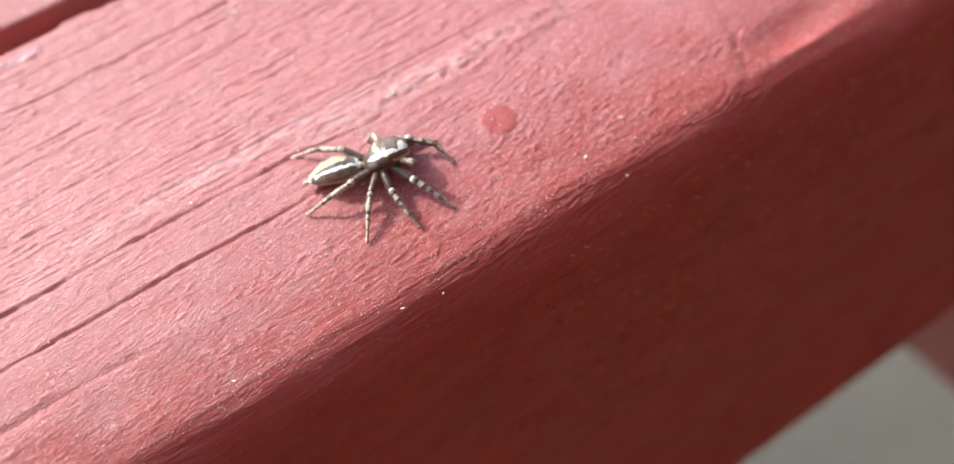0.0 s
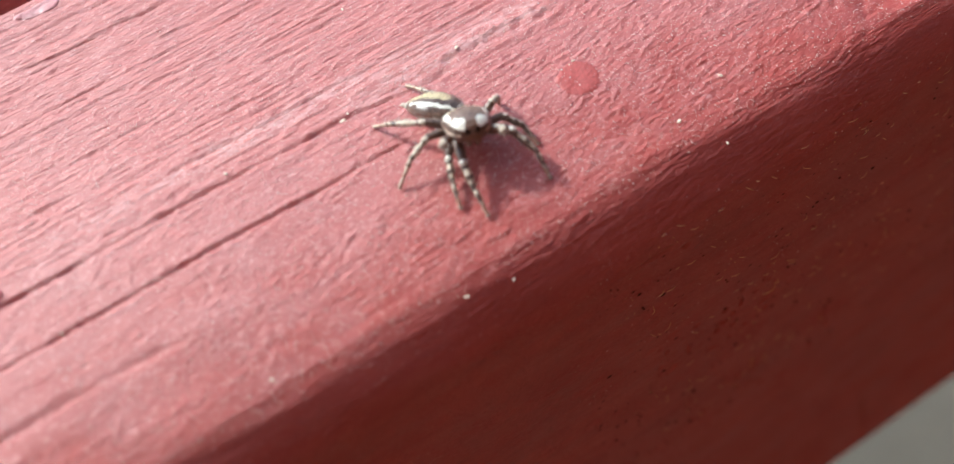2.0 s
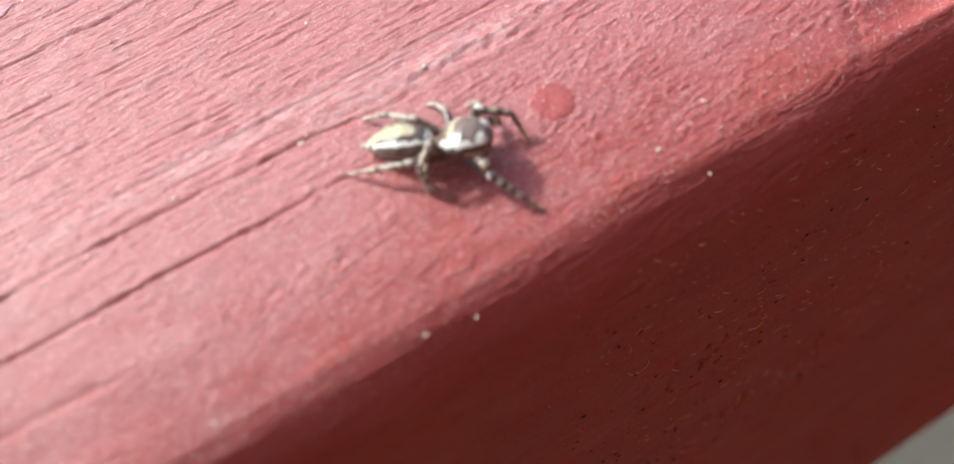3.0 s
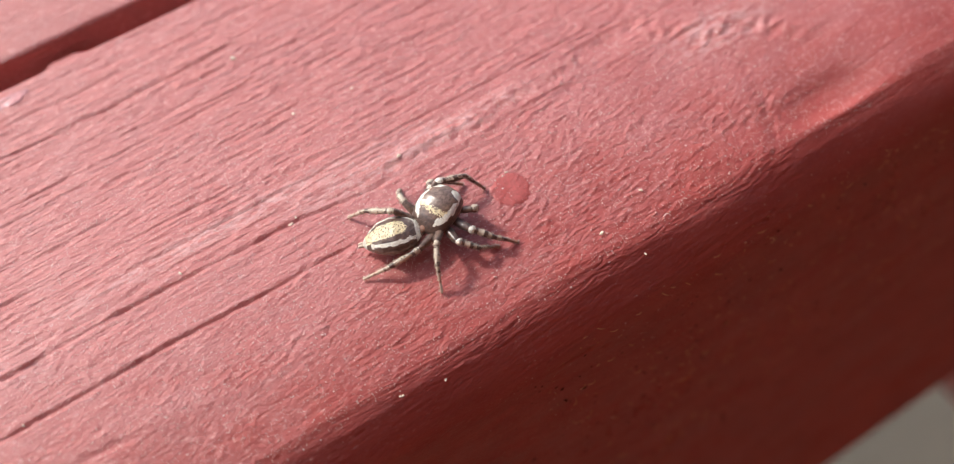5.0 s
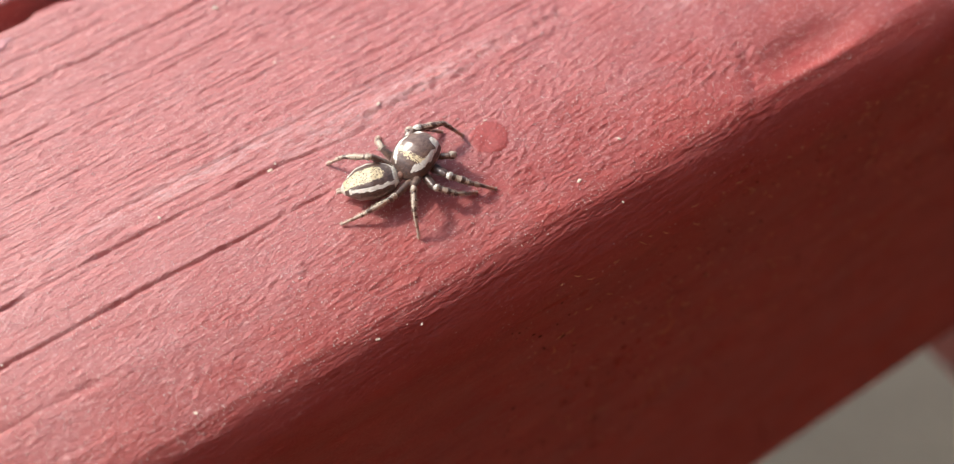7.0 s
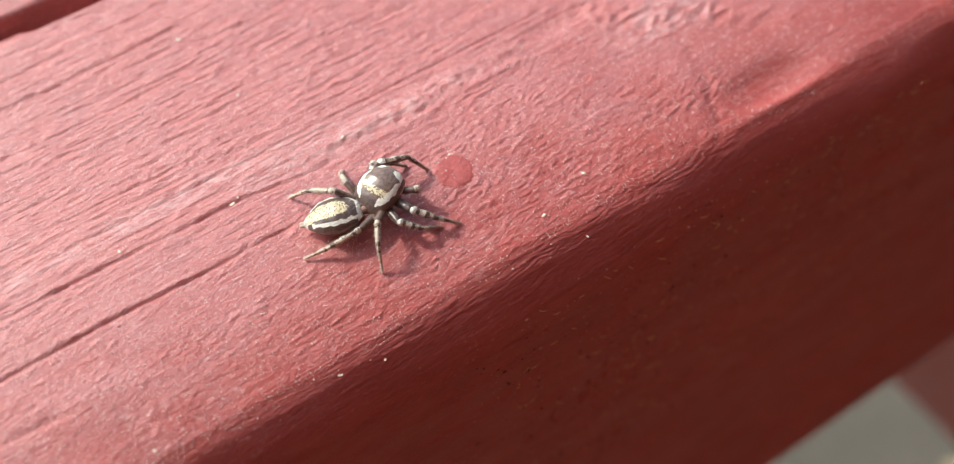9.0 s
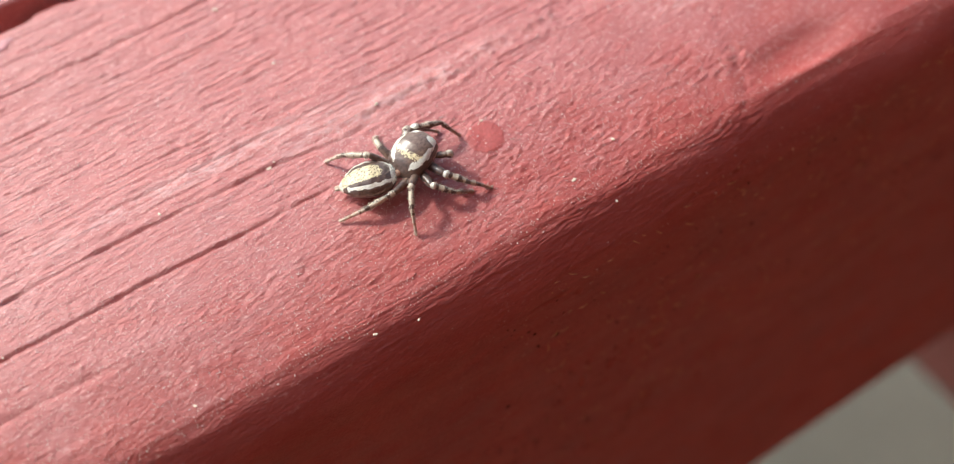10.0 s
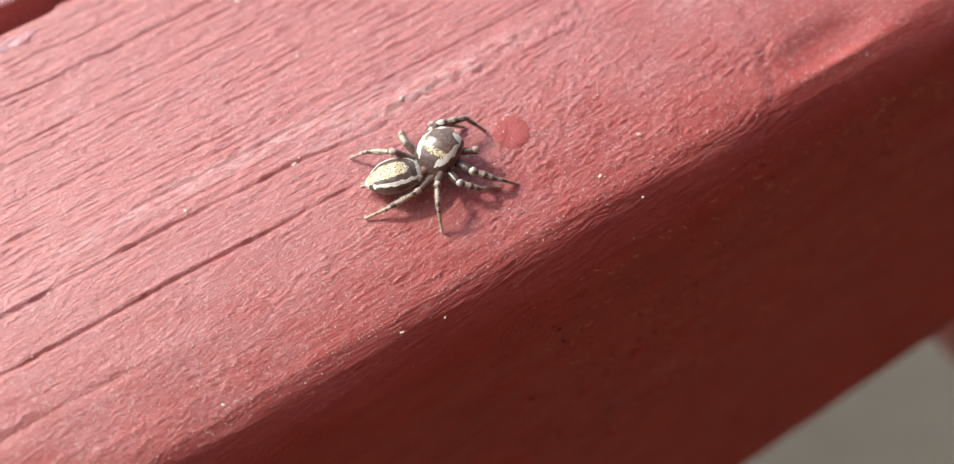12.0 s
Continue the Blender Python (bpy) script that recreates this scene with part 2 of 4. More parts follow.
def relief(x, s):
    """Height of the paint over the planed wood at x along the grain, s across it (s runs on round the front edge)."""
    top = step(-4.5, -1.0, s)
    upper = step(7.0, 11.0, s)
    front = 1 - step(2.0, 7.0, s)
    h = 0.10 * vnoise(x / 22, s / 6.0, 1) + 0.03 * vnoise(x / 7, s / 2.4, 2) - crown(x, s)
    # the edge is not straight: shallow swells and dents where it turns over
    h = h + front * (0.040 * vnoise(x / 5.0 + s / 4, s / 1.7, 61) + 0.016 * vnoise(x / 1.9 + s / 1.6, s / 1.1, 62))
    # thick paint, dried in folds that run aslant over the grain, stronger in some patches than in others
    wx, ws = x + 0.35 * vnoise(x / 1.4, s / 1.1, 63), s + 0.22 * vnoise(x / 1.2, s / 0.9, 64)
    patch = 0.45 + 0.55 * step(-0.35, 0.55, vnoise(x / 4.2 + s / 5, s / 2.6, 48))
    aslant = 0.030 * vnoise((wx + 0.2 * ws) / 1.30, (ws - 0.24 * wx) / 0.36, 3) + 0.024 * vnoise((wx + 0.2 * ws) / 0.55, (ws - 0.18 * wx) / 0.20, 4)
    lump = aslant * (1 - 0.62 * upper) * patch
    lump = lump + 0.018 * vnoise(wx / 0.85, ws / 0.24, 5) * (0.55 + 0.45 * upper) + 0.018 * vnoise(wx / 0.36, ws / 0.20, 50) + 0.009 * vnoise(x / 0.19, s / 0.16, 52)
    near = step(-16, -4, x) * (1 - upper) * (1 - 0.65 * step(4, 11, x) * step(3.0, 6.0, s))
    h = h + lump * (0.34 + 0.50 * upper + 0.24 * near)
    h = h + near * top * (0.020 * vnoise(wx / 0.50, (ws - 0.1 * wx) / 0.18, 71) * step(-0.3, 0.5, vnoise(x / 2.4, s / 1.3, 72)) + 0.014 * vnoise(x / 0.24, s / 0.16, 73))
    # sparse crests that catch the low light, running nearly with the grain
    crest = np.clip(vnoise((x + 0.15 * s) / 0.42, (s - 0.14 * x) / 0.15, 81) - 0.25, 0, None) + 0.8 * np.clip(vnoise((x + 0.1 * s) / 0.75, (s - 0.20 * x) / 0.26, 82) - 0.30, 0, None)
    some = 0.25 + 0.75 * step(-0.3, 0.45, vnoise(x / 3.3 + s / 3, s / 1.6, 83))
    h = h + crest * some * (0.052 + 0.042 * near) * step(-3.4, 0.8, s) * (1 - 0.4 * upper)
    sleek = step(0.0, 2.5, x - 16.6 - 0.38 * (s - 2.0)) * (1 - step(5.0, 8.0, s))
    h = h * (1 - sleek) + sleek * (0.12 * vnoise(x / 7, s / 3.0, 91) - crown(x, s) + 0.25 * lump)
    # two crumpled places where the paint was scraped up
    for cx, cs, rx, rs in ((-15.4, 3.2, 2.4, 0.9), (-20.6, 0.6, 2.2, 0.9)):
        here = np.exp(-((x - cx) / rx) ** 2 - ((s - cs - 0.15 * (x - cx)) / rs) ** 2)
        h = h + here * (0.055 * folds((x + s) / 1.3, (s - 0.7 * x) / 0.55, 74) + 0.030 * vnoise(x / 0.4, s / 0.3, 75))
    # raised grain: narrow broken furrows along x
    bend = 0.45 * vnoise(x / 2.2, s / 1.4, 8)
    g = vnoise(x / 2.3 + 3, s / 0.205 + bend, 6)
    h = h - (0.012 + 0.048 * upper) * step(0.0, 0.75, g) * top * (0.25 + 0.75 * step(-0.4, 0.5, vnoise(x / 3.0, s / 1.1, 9)))
    g2 = vnoise(x / 0.75, s / 0.15 + bend, 7)
    h = h + (0.010 + 0.022 * upper) * g2 * top
    # pale crests of paint that ride over the furrows
    h = h + 0.045 * upper * step(0.25, 0.85, vnoise(x / 1.0 + s / 1.7, s / 0.8, 65)) * (0.5 + 0.5 * vnoise(x / 0.3, s / 0.2, 66))
    # long cracks along the grain
    for c, x0, x1, depth, wide, wig, seed in (
        (10.05, -60, -4.2, 0.21, 0.115, 0.09, 21),
        (6.77, -60, -8.6, 0.18, 0.12, 0.12, 22),
        (24.4, -26, -6.5, 0.17, 0.13, 0.22, 24),
        (23.0, -20, -3, 0.06, 0.09, 0.12, 32),
        (20.6, -26, -2, 0.09, 0.09, 0.12, 25),
        (17.6, -16, 8, 0.06, 0.09, 0.12, 26),
        (14.2, -30, 4, 0.09, 0.09, 0.12, 27),
        (12.3, -26, 12, 0.10, 0.09, 0.12, 28),
        (3.4, -60, -24, 0.12, 0.25, 0.3, 29),
        (26.6, -30, 10, 0.09, 0.16, 0.3, 30),
    ):
        drift = 0.66 * step(-12.0, -6.5, x) if 9.5 < c < 11 else 0      # the long crack swerves to the front where it ends
        line = c - drift + wig * vnoise(x / 7, 0 * x, seed) + 0.25 * wig * vnoise(x / 1.1, 0 * x, seed + 50) + 0.12 * wig * vnoise(x / 0.35, 0 * x, seed + 70)
        on = step(x0, x0 + 3, x) * (1 - step(x1 - 2, x1, x)) * (0.5 + 0.5 * step(-0.6, 0.3, vnoise(x / 3.1, 0 * x, seed + 9))) * (0.85 + 0.2 * vnoise(x / 0.4, 0 * x, seed + 19))
        h = h - depth * on * np.exp(-((s - line) / wide) ** 2)
        h = h + 0.14 * depth * on * np.exp(-((s - line - 2.2 * wide) / (1.6 * wide)) ** 2)
    # a raised double ridge that carries on from the crack
    on = step(-8, -3, x) * (1 - step(8, 13, x))
    wob = 0.25 * vnoise(x / 2.5, 0 * x, 40)
    h = h + on * (0.12 * np.exp(-((s - 10.6 - wob) / 0.45) ** 2) + 0.08 * np.exp(-((s - 9.35 - wob) / 0.35) ** 2))
    h = h + on * np.exp(-((s - 10.2) / 1.0) ** 2) * (0.07 * vnoise(x / 0.7, s / 0.5, 41) + 0.05 * vnoise(x / 0.33, s / 0.25, 51))
    # seam across the grain, the dent beside it, and wrinkles
    seam = 16.3 + 0.38 * (s - 2.0) + 0.35 * vnoise(s / 0.9, 0 * s, 42)
    on = step(-3.2, -1.0, s) * (1 - step(4.0, 6.0, s))
    h = h - on * (0.045 + 0.04 * vnoise(s / 0.6, 0 * s, 47)) * np.exp(-((x - seam) / 0.35) ** 2) + on * 0.05 * np.exp(-((x - seam + 1.0) / 0.7) ** 2)
    d = ((x - 20.0) / 3.6) ** 2 + ((s - 0.1) / 1.15) ** 2
    h = h - 0.34 * np.exp(-d ** 1.5) + 0.15 * np.exp(-(((x - 20.4) / 4.0) ** 2 + ((s + 1.55) / 0.55) ** 2))
    d = ((x - 17.5) / 5.0) ** 2 + ((s - 7.6 + 0.62 * (x - 17.5)) / 1.2) ** 2
    h = h + np.exp(-d) * (0.30 * (0.35 - np.abs(vnoise(x / 1.6 - s / 2, s / 0.9, 43))) + 0.08 * vnoise(x / 0.6, s / 0.4, 44))
    d = ((x - 11.3) / 2.3) ** 2 + ((s - 10.7) / 0.8) ** 2
    h = h - 0.22 * np.exp(-d)
    # the flat round of a painted-over nail head
    d = np.sqrt((x / 1.22) ** 2 + ((s - 4.88) / 1.12) ** 2)
    flat = 0.45 * (1 - step(0.75, 1.15, d))
    h = h * (1 - flat) - flat * crown(x, s)
    h = h + 0.03 * np.exp(-((d - 1.0) / 0.12) ** 2) * vnoise(x / 0.4, s / 0.4, 67)
    # pits and slits in the shaded front
    face = 1 - step(-8.5, -5.0, s)
    pit = vnoise(x / 0.55 + 9, s / 0.45, 45)
    patch = step(0.0, 0.6, vnoise(x / 6, s / 5, 46)) * step(-4, 3, x)
    h = h - face * patch * 0.30 * step(0.5, 0.85, pit)
    slit = (s + 8.9) - 0.28 * (x + 1.6) * 0.2
    return h - 0.4 * np.exp(-((x + 1.7) / 0.8) ** 2 - (slit / 0.10) ** 2)


def profile(s):
    """Point and outward normal (y, z, ny, nz) of the plain slat at s."""
    s = np.asarray(s, float)
    u, half = KNEE - s, math.pi / 4
    a = np.clip(u / TIGHT, 0, half)
    c = half + np.clip((u - TIGHT * half) / SLACK, 0, half)
    below = np.clip(u - ARC, 0, None)
    tilt = np.where(u > TIGHT * half, c, a)
    y = np.where(u > 0, KNEE, s) - TIGHT * np.sin(a) - SLACK * (np.sin(c) - math.sin(half))
    z = -TIGHT * (1 - np.cos(a)) - SLACK * (math.cos(half) - np.cos(c)) - below
    return y, z, -np.sin(tilt), np.cos(tilt)


def surfaces(xs, ss):
    """Places on the painted slat, in metres."""
    xs, ss = np.asarray(xs, float), np.asarray(ss, float)
    y, z, ny, nz = profile(ss)
    h = relief(xs, ss)
    return [Vector(p) for p in np.stack([xs, y + ny * h, z + nz * h], -1) * MM]


def surface(x, s):
    return surfaces([x], [s])[0]


def surf_z(y):
    """Height of the slightly crowned slat over a spot, in millimetres."""
    return -0.0143 * max(9.0 - y, 0) ** 2


def main_slat(parent):
    xs = np.concatenate([np.linspace(-420, -60, 30), np.linspace(-58, -36.2, 40), np.arange(-36, 34, 0.09), np.linspace(34.2, 70, 120), np.linspace(72, 560, 40)])
    low = KNEE - ARC
    top = np.concatenate([np.arange(BACK - 0.6, 9.0, -0.095), np.arange(9.0, -5.0, -0.07), np.arange(-5.0, low - 14, -0.12)])
    face = np.linspace(low - 14.2, low - (THICK - 15), 70)
    X, S = np.meshgrid(xs, np.concatenate([top, face]), indexing="ij")
    y, z, ny, nz = profile(S)
    h = relief(X, S)
    y, z = y + ny * h, z + nz * h
    ring_y, ring_z = [], []
    # the lower front rounding, the underside and the back, as plain rows
    for k in range(1, 9):
        a = k / 8 * math.pi / 2
        ring_y.append(FRONT + 5 - 5 * math.cos(a)), ring_z.append(-THICK + 5 - 5 * math.sin(a))
    ring_y += [BACK - 3, BACK - 0.5, BACK, BACK]
    ring_z += [-THICK, -THICK + 1, -THICK + 3, -30]
    extra = np.array(ring_y)[None, :] + 0 * X[:, :1], np.array(ring_z)[None, :] + 0 * X[:, :1]
    # back lip, broken out here and there
    chip = 1.0 * np.exp(-((xs + 16.9) / 1.4) ** 6)[:, None] + 0.03 * vnoise(xs / 1.2, 0 * xs, 60)[:, None]
    lip_y = np.concatenate([BACK + 0 * chip, BACK + chip, BACK - 0.05 + 0.9 * chip, BACK - 0.12 + 0.2 * chip, BACK - 0.35 + 0 * chip], 1)
    lip_z = np.concatenate([-6 + 0 * chip, -1.4 + 0 * chip, -0.75 + 0 * chip, -0.22 + 0 * chip, -0.05 + 0 * chip], 1)
    Y = np.concatenate([y, extra[0], lip_y], 1)
    Z = np.concatenate([z, extra[1], lip_z], 1)
    XX = np.repeat(xs[:, None], Y.shape[1], 1)
    n, m = Y.shape
    verts = np.stack([XX, Y, Z], -1).reshape(-1, 3) * MM
    i, j = np.meshgrid(np.arange(n - 1), np.arange(m), indexing="ij")
    k = (j + 1) % m
    quads = np.stack([i * m + j, (i + 1) * m + j, (i + 1) * m + k, i * m + k], -1).reshape(-1, 4)
    me = bpy.data.meshes.new("slat")
    me.vertices.add(len(verts))
    me.vertices.foreach_set("co", verts.ravel())
    me.loops.add(quads.size)
    me.loops.foreach_set("vertex_index", quads.ravel().astype(np.int32))
    me.polygons.add(len(quads))
    me.polygons.foreach_set("loop_start", np.arange(0, quads.size, 4, dtype=np.int32))
    me.polygons.foreach_set("use_smooth", np.ones(len(quads), dtype=bool))
    me.update(calc_edges=True)
    me.validate()
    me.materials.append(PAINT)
    ob = new("slat", me)
    return part_of(ob, parent)


def box_board(name, parent, x0, x1, y0, y1, z0, z1, edge, seed, along=0):
    """A planed timber with rounded edges and a slightly uneven skin."""
    bm = bmesh.new()
    bmesh.ops.create_cube(bm, size=1)
    for v in bm.verts:
        v.co = Vector((x0 if v.co.x < 0 else x1, y0 if v.co.y < 0 else y1, z0 if v.co.z < 0 else z1)) * MM
    bmesh.ops.bevel(bm, geom=list(bm.edges), offset=edge * MM, segments=4, affect="EDGES", profile=0.5)
    long = [e for e in bm.edges if abs((e.verts[0].co - e.verts[1].co)[along]) > 0.05]
    bmesh.ops.subdivide_edges(bm, edges=long, cuts=40, use_grid_fill=True)
    for v in bm.verts:
        v.co += noise.noise_vector(v.co * 40 + Vector((seed, 0, 0))) * 0.0003
    me = bpy.data.meshes.new(name)
    bm.to_mesh(me), bm.free()
    me.materials.append(PAINT)
    me.polygons.foreach_set("use_smooth", np.ones(len(me.polygons), dtype=bool))
    return part_of(new(name, me), parent)


def dome(name, cx, cs, rx, ry, high, mat, parent, seed, lumpy=0.25, lift=0.0, rings=10, spokes=28, ragged=0.0):
    """A low drop of paint that follows the slat."""
    verts, faces = [], []
    base = surface(cx, cs)
    for r in range(rings + 1):
        q = r / rings
        for k in range(spokes):
            a = 2 * math.pi * k / spokes
            wob = 1 + lumpy * 0.5 * noise.noise(Vector((math.cos(a) * 1.3, math.sin(a) * 1.3, seed))) + ragged * noise.noise(Vector((math.cos(a) * 7, math.sin(a) * 7, seed)))
            x, s = cx + rx * q * wob * math.cos(a), cs + ry * q * wob * math.sin(a)
            p = surface(x, s)
            up = high * math.sqrt(max(0, 1 - q * q)) * (1 + lumpy * noise.noise(Vector((x * 1.6, s * 1.6, seed))))
            p.z += (up + lift) * MM if r < rings else -0.05 * MM
            verts.append(p - base)
    for r in range(rings):
        for k in range(spokes):
            a, b = r * spokes + k, r * spokes + (k + 1) % spokes
            faces.append((a, a + spokes, b + spokes, b))
    ob = mesh_object(name, verts, faces, [mat])
    ob.location = base
    return part_of(ob, parent) if parent else ob


# ---- ground and bench ----
GROUND = -0.45


def build_ground():
    bm = bmesh.new()
    xs = [-400, -40, -6, -1.5] + [i * 0.1 for i in range(-6, 13)] + [2.5, 8, 40, 400]
    grid = [[bm.verts.new((x, y, GROUND + (0.0015 * noise.noise(Vector((x * 5, y * 5, 0))) if abs(x) < 3 and abs(y) < 3 else 0))) for y in xs] for x in xs]
    for i in range(len(xs) - 1):
        for j in range(len(xs) - 1):
            bm.faces.new((grid[i][j], grid[i + 1][j], grid[i + 1][j + 1], grid[i][j + 1]))
    me = bpy.data.meshes.new("ground")
    bm.to_mesh(me), bm.free()
    me.materials.append(CONCRETE)
    tagged(new("ground", me), "grey weathered concrete paving under the bench", "ground", kind="structure")


def build_bounce_wall():
    """Unseen red-brown boarded wall, added behind the viewer to block sky and bounce red."""
    bm = bmesh.new()
    for k in range(26):
        z = GROUND + k * 0.18
        for y0, y1, z0, z1 in ((-0.49, -0.45, z, z + 0.174),):
            c = [bm.verts.new(p) for p in ((-4, y0, z0), (4, y0, z0), (4, y1, z0), (-4, y1, z0), (-4, y0, z1), (4, y0, z1), (4, y1 - 0.012, z1), (-4, y1 - 0.012, z1))]
            for f in ((0, 3, 2, 1), (4, 5, 6, 7), (0, 1, 5, 4), (1, 2, 6, 5), (2, 3, 7, 6), (3, 0, 4, 7)):
                bm.faces.new([c[i] for i in f])
    me = bpy.data.meshes.new("bounce_wall")
    bm.to_mesh(me), bm.free()
    me.materials.append(BOUNCE_BOARDS)
    tagged(new("bounce_wall", me), "unseen red-brown boarded wall added to bounce warm light", "wall", kind="structure")


def build_bench():
    bench = tagged(new("slatted_bench"), "slatted wooden bench in weathered, cracked barn-red paint", "bench")
    bench.location = (0.05, 0.07, GROUND)
    bench_parts = [main_slat(bench)]
    gap, width = 1.9, 34.9
    y = BACK + gap
    for k in range(7):
        bench_parts.append(box_board("slat", bench, -420, 560, y, y + width, -THICK, 0.1, 0.4, 3.7 * k + 2))
        y += width + gap
    for x in (96, -390, 500):
        bench_parts.append(box_board("crossbeam", bench, x, x + 45, -2, y - 4, -THICK - 90, -THICK + 0.2, 3, x * 0.1, 1))
    for x in (454.8, -344.8):
        for yy in (20, 225):
            bench_parts.append(box_board("leg", bench, x, x + 45, yy, yy + 45, GROUND / MM + 0.5, -THICK - 2, 3, x * 0.1 + yy, 2))
    bench_parts.append(dome("nail_head", 0.02, 4.88, 1.26, 1.14, 0.02, FRESH, bench, 3, 0.25, 0.008, 10, 90, 0.16))
    bench_parts[-1]["label"] = "smooth round painted-over nail head"
    bench_parts.append(dome("paint_drop", -31.5, 10.9, 1.1, 0.85, 0.26, FILM, bench, 8, 0.5))
    bench_parts[-1]["label"] = "glossy pink lump of dried paint"
    # smear of dried paint whose shine is put into its pale colour
    bench_parts.append(dome("shine_smear", -21.4, 28.4, 1.5, 0.55, 0.05, SHINE_SMEAR, bench, 11, 0.9, 0.03))
    bench_parts[-1]["label"] = "pale lilac smear of dried paint, its shine painted in"
    for ob in bench_parts:
        ob.matrix_parent_inverse = Matrix.Translation(bench.location).inverted()
    return bench


# ---- dust and crumbs ----
def grain_mesh(name, size, seed, mat, flat=0.6):
    bm = bmesh.new()
    bmesh.ops.create_icosphere(bm, subdivisions=2, radius=size * MM)
    for v in bm.verts:
        v.co *= 1 + 0.75 * noise.noise(v.co.normalized() * 1.7 + Vector((seed, 0, 0)))
        v.co.z *= flat
    me = bpy.data.meshes.new(name)
    bm.to_mesh(me), bm.free()
    me.materials.append(mat)
    return me


def build_crumbs():
    spots = [(-11.5, 10.0, 0.27), (-11.1, 10.15, 0.14), (0.45, 5.95, 0.16), (0.15, 5.85, 0.10), (6.25, 0.75, 0.20), (2.75, -0.2, 0.22), (4.35, -3.4, 0.16), (-11.8, -2.9, 0.20),
             (-9.25, -3.9, 0.15), (-21.85, -0.6, 0.15), (-4.05, 10.4, 0.22), (-18.2, 10.5, 0.18), (-3.5, 16.75, 0.14), (-7.4, 17.1, 0.16), (-8.3, 23.2, 0.24), (-30.7, 10.6, 0.12), (-29, 6.9, 0.12)]
    for k, (x, s, r) in enumerate(spots):
        ob = new("crumb", grain_mesh("crumb", r * 0.47, k * 3.1, CRUMB))
        p = surface(x, s)
        ob.location = p + Vector((0, 0, r * 0.22 * MM))
        ob.rotation_euler = (0, 0, k * 1.3)
        ob.scale = (1.45, 0.8, 0.75)
        tagged(ob, "tiny pale crumb lying on the red paint", "crumb", group="crumbs on the slat")


def build_dust():
    """Fine glinting dust over the top, and short fibres caught on the shaded front."""
    rnd = random.Random(5)
    verts, faces = [], []

    def grain(p, r):
        o = len(verts)
        for d in ((1, 0, 0), (-1, 0, 0), (0, 1, 0), (0, -1, 0), (0, 0, 0.8), (0, 0, -0.8)):
            verts.append(p + Vector(d) * r * MM * rnd.uniform(0.6, 1.3))
        for a, b, c in ((0, 2, 4), (2, 1, 4), (1, 3, 4), (3, 0, 4), (2, 0, 5), (1, 2, 5), (3, 1, 5), (0, 3, 5)):
            faces.append((o + a, o + b, o + c))

    def scatter(count, spot, size):
        spots = [spot() for _ in range(count)]
        for p in surfaces([q[0] for q in spots], [q[1] for q in spots]):
            r = size()
            grain(p + Vector((0, 0, 0.4 * r * MM)), r)

    scatter(5000, lambda: (rnd.uniform(-36, 34), rnd.uniform(-2.2, 29)), lambda: 0.018 + 0.030 * rnd.random() ** 3)
    scatter(19000, lambda: (rnd.uniform(-30, 24), rnd.uniform(-1.6, 19)), lambda: 0.017 + 0.020 * rnd.random() ** 2)
    scatter(1500, lambda: (rnd.uniform(-24, 22), rnd.uniform(-2.5, 9)), lambda: 0.026 + 0.032 * rnd.random() ** 2)
    scatter(500, lambda: (rnd.uniform(-9, 12), rnd.gauss(10.3, 0.6)), lambda: 0.018 + 0.04 * rnd.random() ** 3)
    scatter(120, lambda: (rnd.uniform(-36, 34), rnd.gauss(-3.2, 0.9)), lambda: 0.018 + 0.032 * rnd.random() ** 4)
    scatter(450, lambda: (rnd.uniform(-8, 32), rnd.uniform(-20, -5)), lambda: 0.022 + 0.03 * rnd.random() ** 3)
    ob = mesh_object("dust", verts, faces, [DUST], smooth=False)
    tagged(ob, "fine pale dust grains glinting on the red paint", "dust", kind="stuff")
    verts, faces = [], []
    for _ in range(200):
        x, s = rnd.uniform(-2, 32), rnd.uniform(-30, -7)
        a, ln = rnd.uniform(-1.0, 1.2), rnd.uniform(0.15, 0.7)
        p = surface(x, s) + Vector((0, -0.02 * MM, 0))
        q = surface(x + ln * math.cos(a), s + ln * math.sin(a)) + Vector((0, -0.05 * MM, 0))
        mid = (p + q) / 2 + Vector((0, -0.10 * MM, 0.05 * MM))
        o = len(verts)
        for c in (p, mid, q):
            for d in ((0, 0, 1), (0.8, -0.6, -0.6), (-0.8, -0.6, -0.6)):
                verts.append(c + Vector(d) * 0.026 * MM)
        for r in (0, 3):
            for k in range(3):
                faces.append((o + r + k, o + r + (k + 1) % 3, o + r + 3 + (k + 1) % 3, o + r + 3 + k))
    spots = [(rnd.uniform(-4, 32), rnd.uniform(-30, -6.5)) for _ in range(800)]
    spots = [q for q in spots if noise.noise(Vector((q[0] * 0.3, q[1] * 0.3, 7))) > -0.1]
    for p in surfaces([q[0] for q in spots], [q[1] for q in spots]):
        grain(p, 0.02 + 0.05 * rnd.random() ** 3)
    ob = mesh_object("fibres", verts, faces, [FIBRE], smooth=False)
    tagged(ob, "short tan wood fibres and grit stuck to the shaded red front", "fibres", kind="stuff")


